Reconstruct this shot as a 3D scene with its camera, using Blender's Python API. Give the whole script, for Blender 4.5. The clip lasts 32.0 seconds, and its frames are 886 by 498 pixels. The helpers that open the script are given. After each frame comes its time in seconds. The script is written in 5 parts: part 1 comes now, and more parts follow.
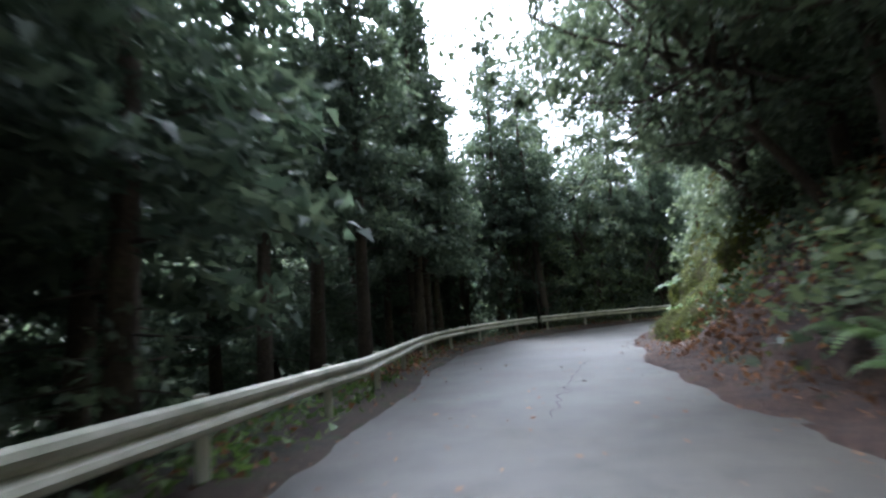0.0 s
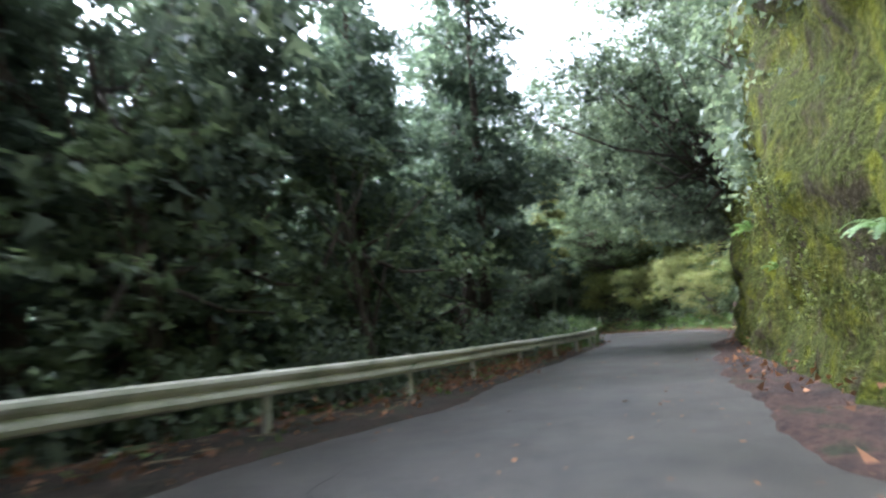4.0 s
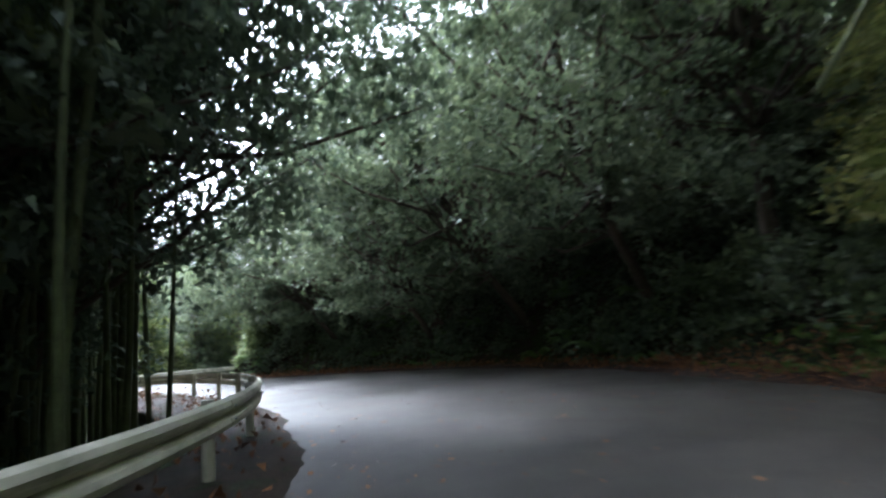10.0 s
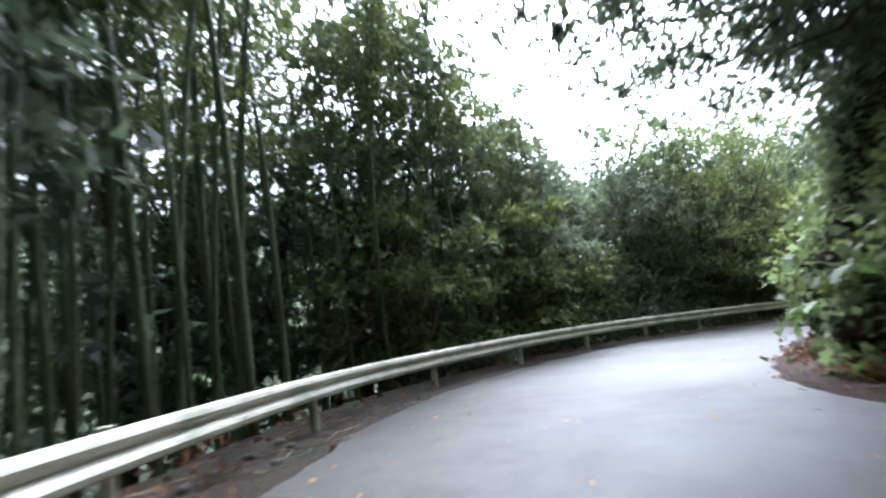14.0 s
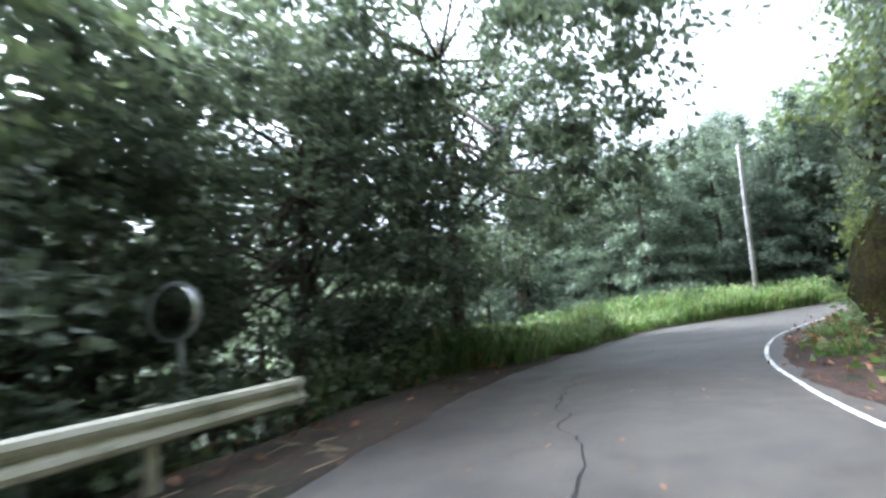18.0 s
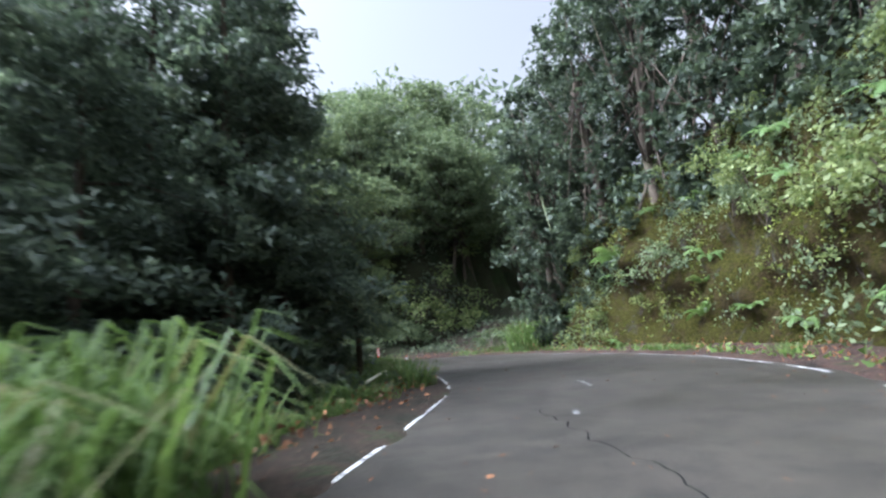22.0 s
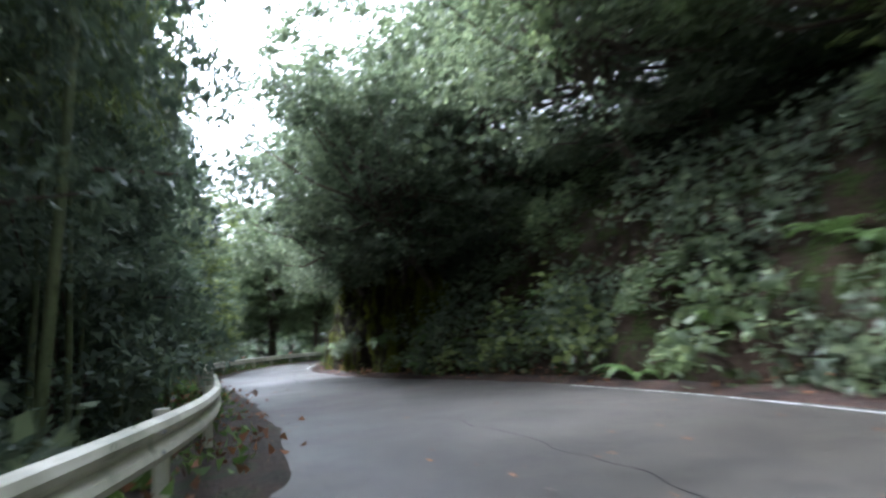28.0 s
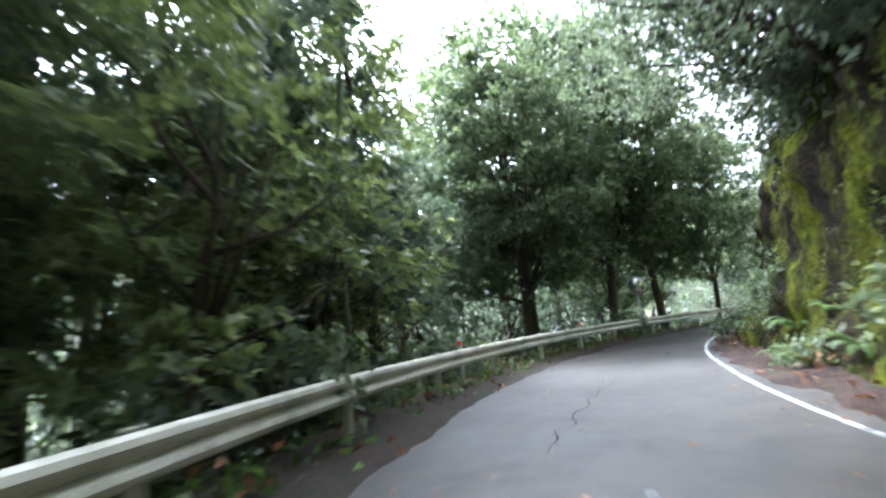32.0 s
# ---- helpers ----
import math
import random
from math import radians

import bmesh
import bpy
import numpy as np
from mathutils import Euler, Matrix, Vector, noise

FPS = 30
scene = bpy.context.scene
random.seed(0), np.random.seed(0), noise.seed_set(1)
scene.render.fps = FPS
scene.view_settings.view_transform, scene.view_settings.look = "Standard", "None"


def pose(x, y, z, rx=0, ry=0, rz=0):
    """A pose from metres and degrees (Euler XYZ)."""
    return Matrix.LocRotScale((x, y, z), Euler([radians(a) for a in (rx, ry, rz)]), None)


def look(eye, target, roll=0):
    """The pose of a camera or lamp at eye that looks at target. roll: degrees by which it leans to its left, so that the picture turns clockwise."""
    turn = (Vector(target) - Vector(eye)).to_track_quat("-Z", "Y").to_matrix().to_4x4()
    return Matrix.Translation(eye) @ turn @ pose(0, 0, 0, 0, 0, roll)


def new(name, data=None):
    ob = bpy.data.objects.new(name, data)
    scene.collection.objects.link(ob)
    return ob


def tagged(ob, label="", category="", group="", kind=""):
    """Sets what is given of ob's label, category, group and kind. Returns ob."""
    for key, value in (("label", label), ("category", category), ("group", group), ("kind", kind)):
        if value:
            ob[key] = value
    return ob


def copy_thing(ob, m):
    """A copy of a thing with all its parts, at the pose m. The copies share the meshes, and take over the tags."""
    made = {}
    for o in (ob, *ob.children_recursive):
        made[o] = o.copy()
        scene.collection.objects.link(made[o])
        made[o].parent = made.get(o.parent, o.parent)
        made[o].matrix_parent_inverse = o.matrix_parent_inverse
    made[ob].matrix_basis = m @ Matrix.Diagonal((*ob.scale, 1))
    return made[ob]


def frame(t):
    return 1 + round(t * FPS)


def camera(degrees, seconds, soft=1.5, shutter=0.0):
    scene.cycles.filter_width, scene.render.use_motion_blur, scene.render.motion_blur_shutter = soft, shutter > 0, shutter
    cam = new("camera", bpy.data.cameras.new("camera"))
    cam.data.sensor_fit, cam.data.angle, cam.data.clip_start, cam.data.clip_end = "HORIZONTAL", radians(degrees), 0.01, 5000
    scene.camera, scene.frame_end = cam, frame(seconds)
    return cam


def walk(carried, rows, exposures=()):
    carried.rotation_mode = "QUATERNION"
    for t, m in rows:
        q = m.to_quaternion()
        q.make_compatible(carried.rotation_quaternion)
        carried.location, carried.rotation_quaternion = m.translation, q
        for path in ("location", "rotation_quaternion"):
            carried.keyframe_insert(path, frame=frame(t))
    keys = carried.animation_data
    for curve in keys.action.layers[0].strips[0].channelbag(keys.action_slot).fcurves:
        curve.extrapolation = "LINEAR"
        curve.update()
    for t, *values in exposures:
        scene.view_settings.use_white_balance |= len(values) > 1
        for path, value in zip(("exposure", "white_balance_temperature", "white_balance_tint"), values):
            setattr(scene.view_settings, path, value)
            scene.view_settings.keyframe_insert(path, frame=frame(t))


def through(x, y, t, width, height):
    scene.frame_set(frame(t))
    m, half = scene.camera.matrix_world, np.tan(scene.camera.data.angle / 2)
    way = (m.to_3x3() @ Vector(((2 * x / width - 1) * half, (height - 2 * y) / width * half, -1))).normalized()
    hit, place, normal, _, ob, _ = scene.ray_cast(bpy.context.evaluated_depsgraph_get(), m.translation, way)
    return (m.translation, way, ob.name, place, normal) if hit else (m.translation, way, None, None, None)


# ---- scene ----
# seconds, x, y, z, heading, tilt, lean of the camera
ROWS = [
    (0.0, -0.00, 0.00, 1.15, 0.00, 7.05, -4.77),
    (0.5, 0.29, 3.59, 1.07, 0.66, 7.16, -4.87),
    (1.0, 0.60, 7.19, 0.99, 0.18, 7.45, -4.84),
    (1.5, 1.05, 10.82, 0.95, -2.07, 7.84, -5.31),
    (2.0, 1.76, 14.43, 0.93, -6.55, 8.55, -6.04),
    (2.5, 3.04, 17.88, 0.92, -13.28, 8.83, -5.40),
    (3.0, 4.65, 20.89, 0.90, -20.96, 9.04, -5.49),
    (3.5, 6.61, 23.57, 0.89, -28.70, 9.13, -6.42),
    (4.0, 8.73, 25.82, 0.88, -36.32, 9.47, -4.77),
    (4.5, 10.75, 27.68, 0.90, -43.56, 10.06, -4.01),
    (5.0, 13.21, 29.49, 0.94, -48.76, 9.76, -4.59),
    (5.5, 15.96, 31.28, 0.99, -52.10, 9.67, -4.91),
    (6.0, 18.94, 33.09, 1.03, -53.79, 9.62, -5.17),
    (6.5, 22.10, 34.97, 1.07, -54.10, 9.56, -5.54),
    (7.0, 25.40, 37.00, 1.13, -53.32, 10.51, -5.10),
    (7.5, 28.42, 39.15, 1.17, -50.61, 9.82, -4.18),
    (8.0, 31.21, 41.36, 1.21, -46.58, 10.39, -4.90),
    (8.5, 33.62, 43.54, 1.25, -40.15, 10.37, -5.83),
    (9.0, 35.59, 46.14, 1.30, -31.92, 9.92, -6.17),
    (9.5, 36.82, 48.58, 1.31, -23.97, 9.35, -5.49),
    (10.0, 37.82, 50.69, 1.33, -16.45, 9.28, -4.93),
    (10.5, 38.58, 53.63, 1.33, -8.27, 8.88, -5.40),
    (11.0, 39.02, 57.15, 1.33, -0.30, 8.94, -5.24),
    (11.5, 38.93, 60.99, 1.32, 7.55, 9.04, -4.75),
    (12.0, 38.29, 64.81, 1.29, 14.90, 8.52, -3.66),
    (12.5, 37.36, 68.44, 1.25, 21.15, 8.28, -4.95),
    (13.0, 36.18, 71.92, 1.22, 25.58, 8.30, -4.46),
    (13.5, 34.82, 75.35, 1.16, 27.59, 7.77, -5.43),
    (14.0, 33.46, 78.76, 1.11, 27.62, 7.63, -6.87),
    (14.5, 32.11, 82.05, 1.05, 26.18, 7.11, -6.49),
    (15.0, 31.41, 85.28, 1.00, 17.51, 7.99, -5.82),
    (15.5, 31.37, 88.59, 0.97, 5.79, 8.27, -5.67),
    (16.0, 32.01, 92.00, 0.94, -5.81, 8.20, -5.96),
    (16.5, 33.29, 95.52, 0.89, -15.25, 7.77, -6.86),
    (17.0, 35.11, 99.18, 0.81, -21.68, 7.23, -7.30),
    (17.5, 37.39, 102.58, 0.70, -27.99, 7.37, -6.38),
    (18.0, 39.88, 105.60, 0.63, -34.46, 7.97, -5.87),
    (18.5, 42.70, 108.38, 0.59, -40.98, 8.17, -6.30),
    (19.0, 45.55, 110.66, 0.59, -47.93, 8.87, -6.63),
    (19.5, 48.80, 112.49, 0.62, -55.54, 9.05, -7.47),
    (20.0, 52.51, 113.92, 0.65, -62.76, 9.30, -7.13),
    (20.5, 56.36, 114.97, 0.70, -70.30, 9.89, -5.35),
    (21.0, 60.16, 115.51, 0.76, -78.59, 10.10, -5.10),
    (21.5, 63.35, 115.73, 0.80, -86.24, 10.20, -4.79),
    (22.0, 66.28, 115.57, 0.84, -91.54, 10.23, -4.89),
    (22.5, 69.00, 115.27, 0.90, -93.63, 10.03, -4.15),
    (23.0, 71.93, 114.74, 0.95, -93.33, 10.04, -3.72),
    (23.5, 74.57, 114.34, 0.99, -91.34, 9.52, -5.05),
    (24.0, 76.72, 114.12, 1.03, -88.62, 9.60, -4.81),
    (24.5, 78.39, 114.09, 1.06, -85.72, 9.24, -5.70),
    (25.0, 80.59, 114.22, 1.09, -81.84, 9.65, -5.24),
    (25.5, 83.13, 114.57, 1.13, -76.89, 9.79, -4.93),
    (26.0, 85.84, 115.24, 1.17, -70.84, 9.74, -4.57),
    (26.5, 88.59, 116.28, 1.22, -63.66, 9.43, -3.93),
    (27.0, 91.15, 117.89, 1.26, -55.35, 9.46, -2.56),
    (27.5, 93.52, 119.98, 1.31, -45.04, 9.97, -4.46),
    (28.0, 95.47, 122.58, 1.34, -33.85, 9.28, -3.87),
    (28.5, 97.10, 125.51, 1.34, -23.85, 8.90, -3.68),
    (29.0, 98.24, 128.68, 1.33, -15.94, 9.00, -5.70),
    (29.5, 99.07, 132.05, 1.32, -10.09, 8.73, -6.33),
    (30.0, 99.72, 135.59, 1.27, -7.06, 8.55, -6.09),
    (30.5, 100.43, 139.38, 1.21, -5.96, 8.54, -5.53),
    (31.0, 101.06, 142.92, 1.17, -5.76, 8.64, -6.42),
    (31.5, 101.67, 146.47, 1.17, -6.92, 8.55, -6.55),
    (32.0, 102.58, 150.06, 1.18, -8.95, 8.51, -6.19),
]
# middle line of the drive, every 8 m: plan and height of the road
LINE_X = [-0.64, -0.00, 0.68, 2.19, 5.97, 11.64, 18.33, 25.17, 31.55, 36.47, 38.86, 38.58, 36.49, 33.57, 31.34, 32.65, 36.27, 41.38, 47.72, 55.20, 63.11, 71.04, 78.97, 86.80, 93.43, 97.57, 99.51, 100.95, 102.58, 105.54, 110.06, 115.92, 122.83, 130.46, 138.42, 146.32]
LINE_Y = [-7.97, -0.01, 7.95, 15.77, 22.77, 28.37, 32.72, 36.85, 41.65, 47.84, 55.40, 63.35, 71.05, 78.49, 86.10, 93.92, 101.02, 107.14, 111.95, 114.70, 115.73, 114.90, 114.11, 115.55, 119.88, 126.66, 134.39, 142.25, 150.06, 157.48, 164.06, 169.48, 173.48, 175.86, 176.49, 175.36]
LINE_Z = [0.19, 0.00, -0.17, -0.23, -0.25, -0.23, -0.13, -0.03, 0.07, 0.16, 0.18, 0.15, 0.08, -0.03, -0.16, -0.23, -0.40, -0.55, -0.54, -0.47, -0.36, -0.21, -0.09, 0.04, 0.16, 0.19, 0.14, 0.02, 0.03, 0.03, 0.03, 0.03, 0.03, 0.03, 0.03, 0.03]
# stops of the exposure along the drive
EXPOSURES = [(0.0, 2.0), (1.0, 2.65), (2.0, 2.95), (3.0, 3.0), (4.0, 2.85), (4.5, 2.8), (7.0, 2.85), (8.0, 3.4), (9.0, 3.45), (10.0, 2.55), (11.0, 2.75), (12.0, 2.45), (13.0, 2.2), (14.0, 2.0), (16.0, 2.15), (17.0, 2.4), (18.0, 2.8), (19.0, 2.3), (20.0, 2.15), (21.0, 1.75), (22.0, 1.8), (23.0, 1.8), (24.0, 2.15), (26.5, 2.4), (28.0, 2.65), (29.0, 2.8), (30.0, 2.65), (31.0, 2.7), (32.0, 3.15)]
cam = camera(79.06, 32.0, 2.3, 0.5)
walk(cam, [(t, pose(x, y, z, 90 + tilt, 0, heading) @ pose(0, 0, 0, 0, 0, lean))
           for t, x, y, z, heading, tilt, lean in ROWS],
     [(t, e, 5350, 12) for t, e in EXPOSURES])

# ---- sky and sun: thin bright overcast ----
world = bpy.data.worlds.new("sky")
scene.world = world
world.use_nodes = True
wn = world.node_tree.nodes
sky = wn.new("ShaderNodeTexSky")
sky.sky_type, sky.sun_disc = "NISHITA", False
sky.sun_elevation, sky.sun_rotation = radians(50), radians(345)
sky.air_density, sky.dust_density, sky.ozone_density = 0.5, 10.0, 0.3
cloud = wn.new("ShaderNodeHueSaturation")
cloud.inputs["Saturation"].default_value = 0.02
world.node_tree.links.new(sky.outputs[0], cloud.inputs["Color"])
world.node_tree.links.new(cloud.outputs[0], wn["Background"].inputs[0])
wn["Background"].inputs[1].default_value = 0.15
sun = new("sun", bpy.data.lights.new("sun", "SUN"))
sun.data.energy, sun.data.angle, sun.data.color = 1.5, radians(14), (1.0, 0.96, 0.88)
sun.matrix_world = look((0, 0, 40), (8, -32, 0))


# ---- materials ----
def material(name, rough=0.8, spec=0.3):
    m = bpy.data.materials.new(name)
    m.use_nodes = True
    b = m.node_tree.nodes["Principled BSDF"]
    b.inputs["Roughness"].default_value = rough
    b.inputs["Specular IOR Level"].default_value = spec
    return m, m.node_tree.nodes, m.node_tree.links, b


def noise_node(n, l, scale, detail=4.0, rough=0.6):
    g = n.new("ShaderNodeNewGeometry")
    t = n.new("ShaderNodeTexNoise")
    t.inputs["Scale"].default_value, t.inputs["Detail"].default_value = scale, detail
    t.inputs["Roughness"].default_value = rough
    l.new(g.outputs["Position"], t.inputs["Vector"])
    return t.outputs["Fac"]


def ramp(n, l, fac, stops):
    r = n.new("ShaderNodeValToRGB")
    while len(r.color_ramp.elements) < len(stops):
        r.color_ramp.elements.new(0.5)
    for e, (p, c) in zip(r.color_ramp.elements, stops):
        e.position, e.color = p, (*c, 1)
    l.new(fac, r.inputs[0])
    return r.outputs[0]


def mix(n, l, fac, a, b, mode="MIX"):
    m = n.new("ShaderNodeMix")
    m.data_type, m.blend_type = "RGBA", mode
    for sock, v in ((m.inputs[0], fac), (m.inputs[6], a), (m.inputs[7], b)):
        if isinstance(v, (int, float)):
            sock.default_value = v
        elif isinstance(v, tuple):
            sock.default_value = (*v, 1)
        else:
            l.new(v, sock)
    return m.outputs[2]


def bump(n, l, b, height, strength=0.4, dist=0.05):
    k = n.new("ShaderNodeBump")
    k.inputs["Strength"].default_value, k.inputs["Distance"].default_value = strength, dist
    l.new(height, k.inputs["Height"])
    l.new(k.outputs[0], b.inputs["Normal"])


def two_scale(name, stops, big, fine, rough=0.85, fine_dark=0.55, bump_by=0.5, dist=0.05, spec=0.3):
    """Colours from a broad noise, dirtied by a fine one, with relief."""
    m, n, l, b = material(name, rough, spec)
    f1, f2 = noise_node(n, l, big, 5), noise_node(n, l, fine, 6, 0.7)
    base = ramp(n, l, f1, stops)
    dirt = ramp(n, l, f2, [(0.3, (fine_dark,) * 3), (0.65, (1.15,) * 3)])
    l.new(mix(n, l, 1.0, base, dirt, "MULTIPLY"), b.inputs["Base Color"])
    bump(n, l, b, f2, bump_by, dist)
    return m


def rock_material(name, stone, moss, moss_from, streak=(0.3, 0.3, 0.3), seam=0.45, streak_from=0.5):
    """Weathered rock: broad colour, streaks running down, moss on ledges and in patches, cracks."""
    m, n, l, b = material(name, 0.95, 0.06)
    g = n.new("ShaderNodeNewGeometry")
    down = n.new("ShaderNodeMapping")
    down.inputs["Scale"].default_value = (1.0, 1.0, 0.16)
    l.new(g.outputs["Position"], down.inputs[0])
    run = n.new("ShaderNodeTexNoise")
    run.inputs["Scale"].default_value, run.inputs["Detail"].default_value, run.inputs["Roughness"].default_value = 1.6, 6, 0.7
    l.new(down.outputs[0], run.inputs["Vector"])
    broad, mid, fine = noise_node(n, l, 0.5, 5), noise_node(n, l, 2.6, 6, 0.7), noise_node(n, l, 13, 5, 0.75)
    base = ramp(n, l, broad, stone)
    base = mix(n, l, ramp(n, l, run.outputs["Fac"], [(streak_from, (0, 0, 0)), (streak_from + 0.16, (1, 1, 1))]), base, streak)
    up = n.new("ShaderNodeSeparateXYZ")
    l.new(g.outputs["Normal"], up.inputs[0])
    lay = n.new("ShaderNodeMath")
    lay.operation = "MULTIPLY_ADD"
    l.new(up.outputs[2], lay.inputs[0])
    lay.inputs[1].default_value = 0.12
    l.new(mid, lay.inputs[2])
    green = ramp(n, l, fine, [(0.3, tuple(c * 0.45 for c in moss)), (0.65, moss)])
    c = mix(n, l, ramp(n, l, lay.outputs[0], [(moss_from, (0, 0, 0)), (moss_from + 0.1, (1, 1, 1))]), base, green)
    dirt = ramp(n, l, fine, [(0.3, (seam,) * 3), (0.62, (1.1,) * 3)])
    l.new(mix(n, l, 1.0, c, dirt, "MULTIPLY"), b.inputs["Base Color"])
    h = n.new("ShaderNodeMath")
    h.operation = "ADD"
    l.new(mid, h.inputs[0])
    l.new(fine, h.inputs[1])
    bump(n, l, b, h.outputs[0], 1.0, 0.16)
    return m


def leaf_material(name, dark, light, through=0.35, rough=0.55):
    """Leaves: each leaf and each plant differs a little; light shines through."""
    m, n, l, b = material(name, rough, 0.35)
    g, o = n.new("ShaderNodeNewGeometry"), n.new("ShaderNodeObjectInfo")
    a = n.new("ShaderNodeMath")
    a.operation = "MULTIPLY_ADD"
    l.new(o.outputs["Random"], a.inputs[0])
    a.inputs[1].default_value = 0.35
    l.new(g.outputs["Random Per Island"], a.inputs[2])
    col = ramp(n, l, a.outputs[0], [(0.0, dark), (0.75, tuple((p + q) / 2 for p, q in zip(dark, light))), (1.3, light)])
    l.new(col, b.inputs["Base Color"])
    tr = n.new("ShaderNodeBsdfTranslucent")
    l.new(mix(n, l, 1.0, col, (1.08, 1.1, 0.86), "MULTIPLY"), tr.inputs[0])
    s = n.new("ShaderNodeMixShader")
    s.inputs[0].default_value = through
    l.new(b.outputs[0], s.inputs[1])
    l.new(tr.outputs[0], s.inputs[2])
    l.new(s.outputs[0], n["Material Output"].inputs[0])
    return m


def asphalt_material():
    m, n, l, b = material("asphalt", 0.5, 0.3)
    big, mid, fine = noise_node(n, l, 0.25, 4), noise_node(n, l, 2.2, 7, 0.75), noise_node(n, l, 60, 5, 0.8)
    base = ramp(n, l, big, [(0.3, (0.034, 0.030, 0.025)), (0.6, (0.050, 0.044, 0.036)), (0.8, (0.062, 0.054, 0.043))])
    grain = ramp(n, l, fine, [(0.3, (0.55,) * 3), (0.7, (1.35,) * 3)])
    c = mix(n, l, 1.0, base, grain, "MULTIPLY")
    stain = ramp(n, l, mid, [(0.36, (0.6, 0.6, 0.62)), (0.5, (0.95, 0.94, 0.93)), (0.66, (1.25, 1.23, 1.18))])
    l.new(mix(n, l, 1.0, c, stain, "MULTIPLY"), b.inputs["Base Color"])
    wet = n.new("ShaderNodeMapRange")
    l.new(big, wet.inputs[0])
    wet.inputs[1].default_value, wet.inputs[2].default_value = 0.35, 0.7
    wet.inputs[3].default_value, wet.inputs[4].default_value = 0.46, 0.72
    l.new(wet.outputs[0], b.inputs["Roughness"])
    bump(n, l, b, fine, 0.35, 0.01)
    return m


def worn_paint(name, colour, wear=0.5, under=(0.06, 0.06, 0.062)):
    m, n, l, b = material(name, 0.6, 0.4)
    f = noise_node(n, l, 7.0, 6, 0.75)
    l.new(ramp(n, l, f, [(wear - 0.06, under), (wear + 0.02, colour)]), b.inputs["Base Color"])
    bump(n, l, b, f, 0.2, 0.01)
    return m


def rail_material():
    m, n, l, b = material("rail_paint", 0.5, 0.45)
    f, f2 = noise_node(n, l, 1.3, 5, 0.65), noise_node(n, l, 22, 5, 0.75)
    base = ramp(n, l, f, [(0.32, (0.30, 0.31, 0.22)), (0.5, (0.56, 0.54, 0.43)), (0.7, (0.72, 0.69, 0.59))])
    spots = ramp(n, l, f2, [(0.3, (0.35, 0.3, 0.22)), (0.42, (1, 1, 1))])
    l.new(mix(n, l, 0.8, base, spots, "MULTIPLY"), b.inputs["Base Color"])
    bump(n, l, b, f2, 0.15, 0.01)
    return m


ASPHALT = asphalt_material()
WHITE_LINE = worn_paint("white_line_paint", (0.55, 0.55, 0.53), 0.49)
FAINT_LINE = worn_paint("faint_line_paint", (0.45, 0.45, 0.44), 0.56)
RAIL = rail_material()
FOREST_FLOOR = two_scale("forest_floor", [(0.3, (0.018, 0.028, 0.01)), (0.5, (0.035, 0.035, 0.016)), (0.7, (0.03, 0.055, 0.014))], 0.35, 6, 0.95, 0.45, 0.9, 0.12)
LITTER = two_scale("leaf_litter", [(0.3, (0.02, 0.026, 0.012)), (0.42, (0.045, 0.036, 0.024)), (0.55, (0.065, 0.042, 0.03)), (0.68, (0.035, 0.055, 0.018))], 1.4, 15, 0.95, 0.3, 1.0, 0.08)
MOSS_ROCK = rock_material("mossy_rock", [(0.3, (0.03, 0.025, 0.018)), (0.5, (0.075, 0.06, 0.036)), (0.7, (0.05, 0.042, 0.03))], (0.09, 0.1, 0.025), 0.46, (0.135, 0.145, 0.014), 0.3, 0.43)
OLIVE_ROCK = rock_material("olive_rock", [(0.3, (0.014, 0.011, 0.008)), (0.5, (0.034, 0.025, 0.017)), (0.7, (0.022, 0.018, 0.012))], (0.05, 0.056, 0.014), 0.56, (0.15, 0.172, 0.012), 0.3, 0.455)
TAN_ROCK = rock_material("weathered_rock", [(0.3, (0.022, 0.016, 0.01)), (0.5, (0.062, 0.045, 0.02)), (0.7, (0.04, 0.032, 0.018))], (0.068, 0.064, 0.014), 0.46, (0.085, 0.085, 0.083), 0.35, 0.54)
DARK_EARTH = rock_material("dark_earth_bank", [(0.3, (0.03, 0.022, 0.016)), (0.5, (0.075, 0.05, 0.036)), (0.7, (0.05, 0.04, 0.028))], (0.06, 0.085, 0.024), 0.53, (0.03, 0.024, 0.018))
BARK = two_scale("bark", [(0.3, (0.05, 0.04, 0.03)), (0.6, (0.11, 0.085, 0.065)), (0.8, (0.09, 0.1, 0.05))], 1.2, 14, 0.95, 0.5, 0.9, 0.03)
CULM = two_scale("bamboo_culm", [(0.3, (0.06, 0.075, 0.035)), (0.6, (0.12, 0.14, 0.065)), (0.8, (0.17, 0.165, 0.1))], 0.8, 9, 0.5, 0.6, 0.2, 0.01)
RED_LITTER = two_scale("red_leaf_litter", [(0.3, (0.025, 0.02, 0.014)), (0.46, (0.07, 0.04, 0.03)), (0.58, (0.1, 0.055, 0.04)), (0.68, (0.04, 0.045, 0.018))], 1.6, 13, 0.95, 0.3, 1.0, 0.14)
CONCRETE = two_scale("pole_concrete", [(0.3, (0.2, 0.19, 0.175)), (0.7, (0.32, 0.31, 0.285))], 0.7, 12, 0.85, 0.7, 0.3, 0.01)
METAL = two_scale("galvanised_metal", [(0.3, (0.3, 0.31, 0.31)), (0.7, (0.45, 0.46, 0.46))], 2, 20, 0.45, 0.8, 0.1, 0.01)
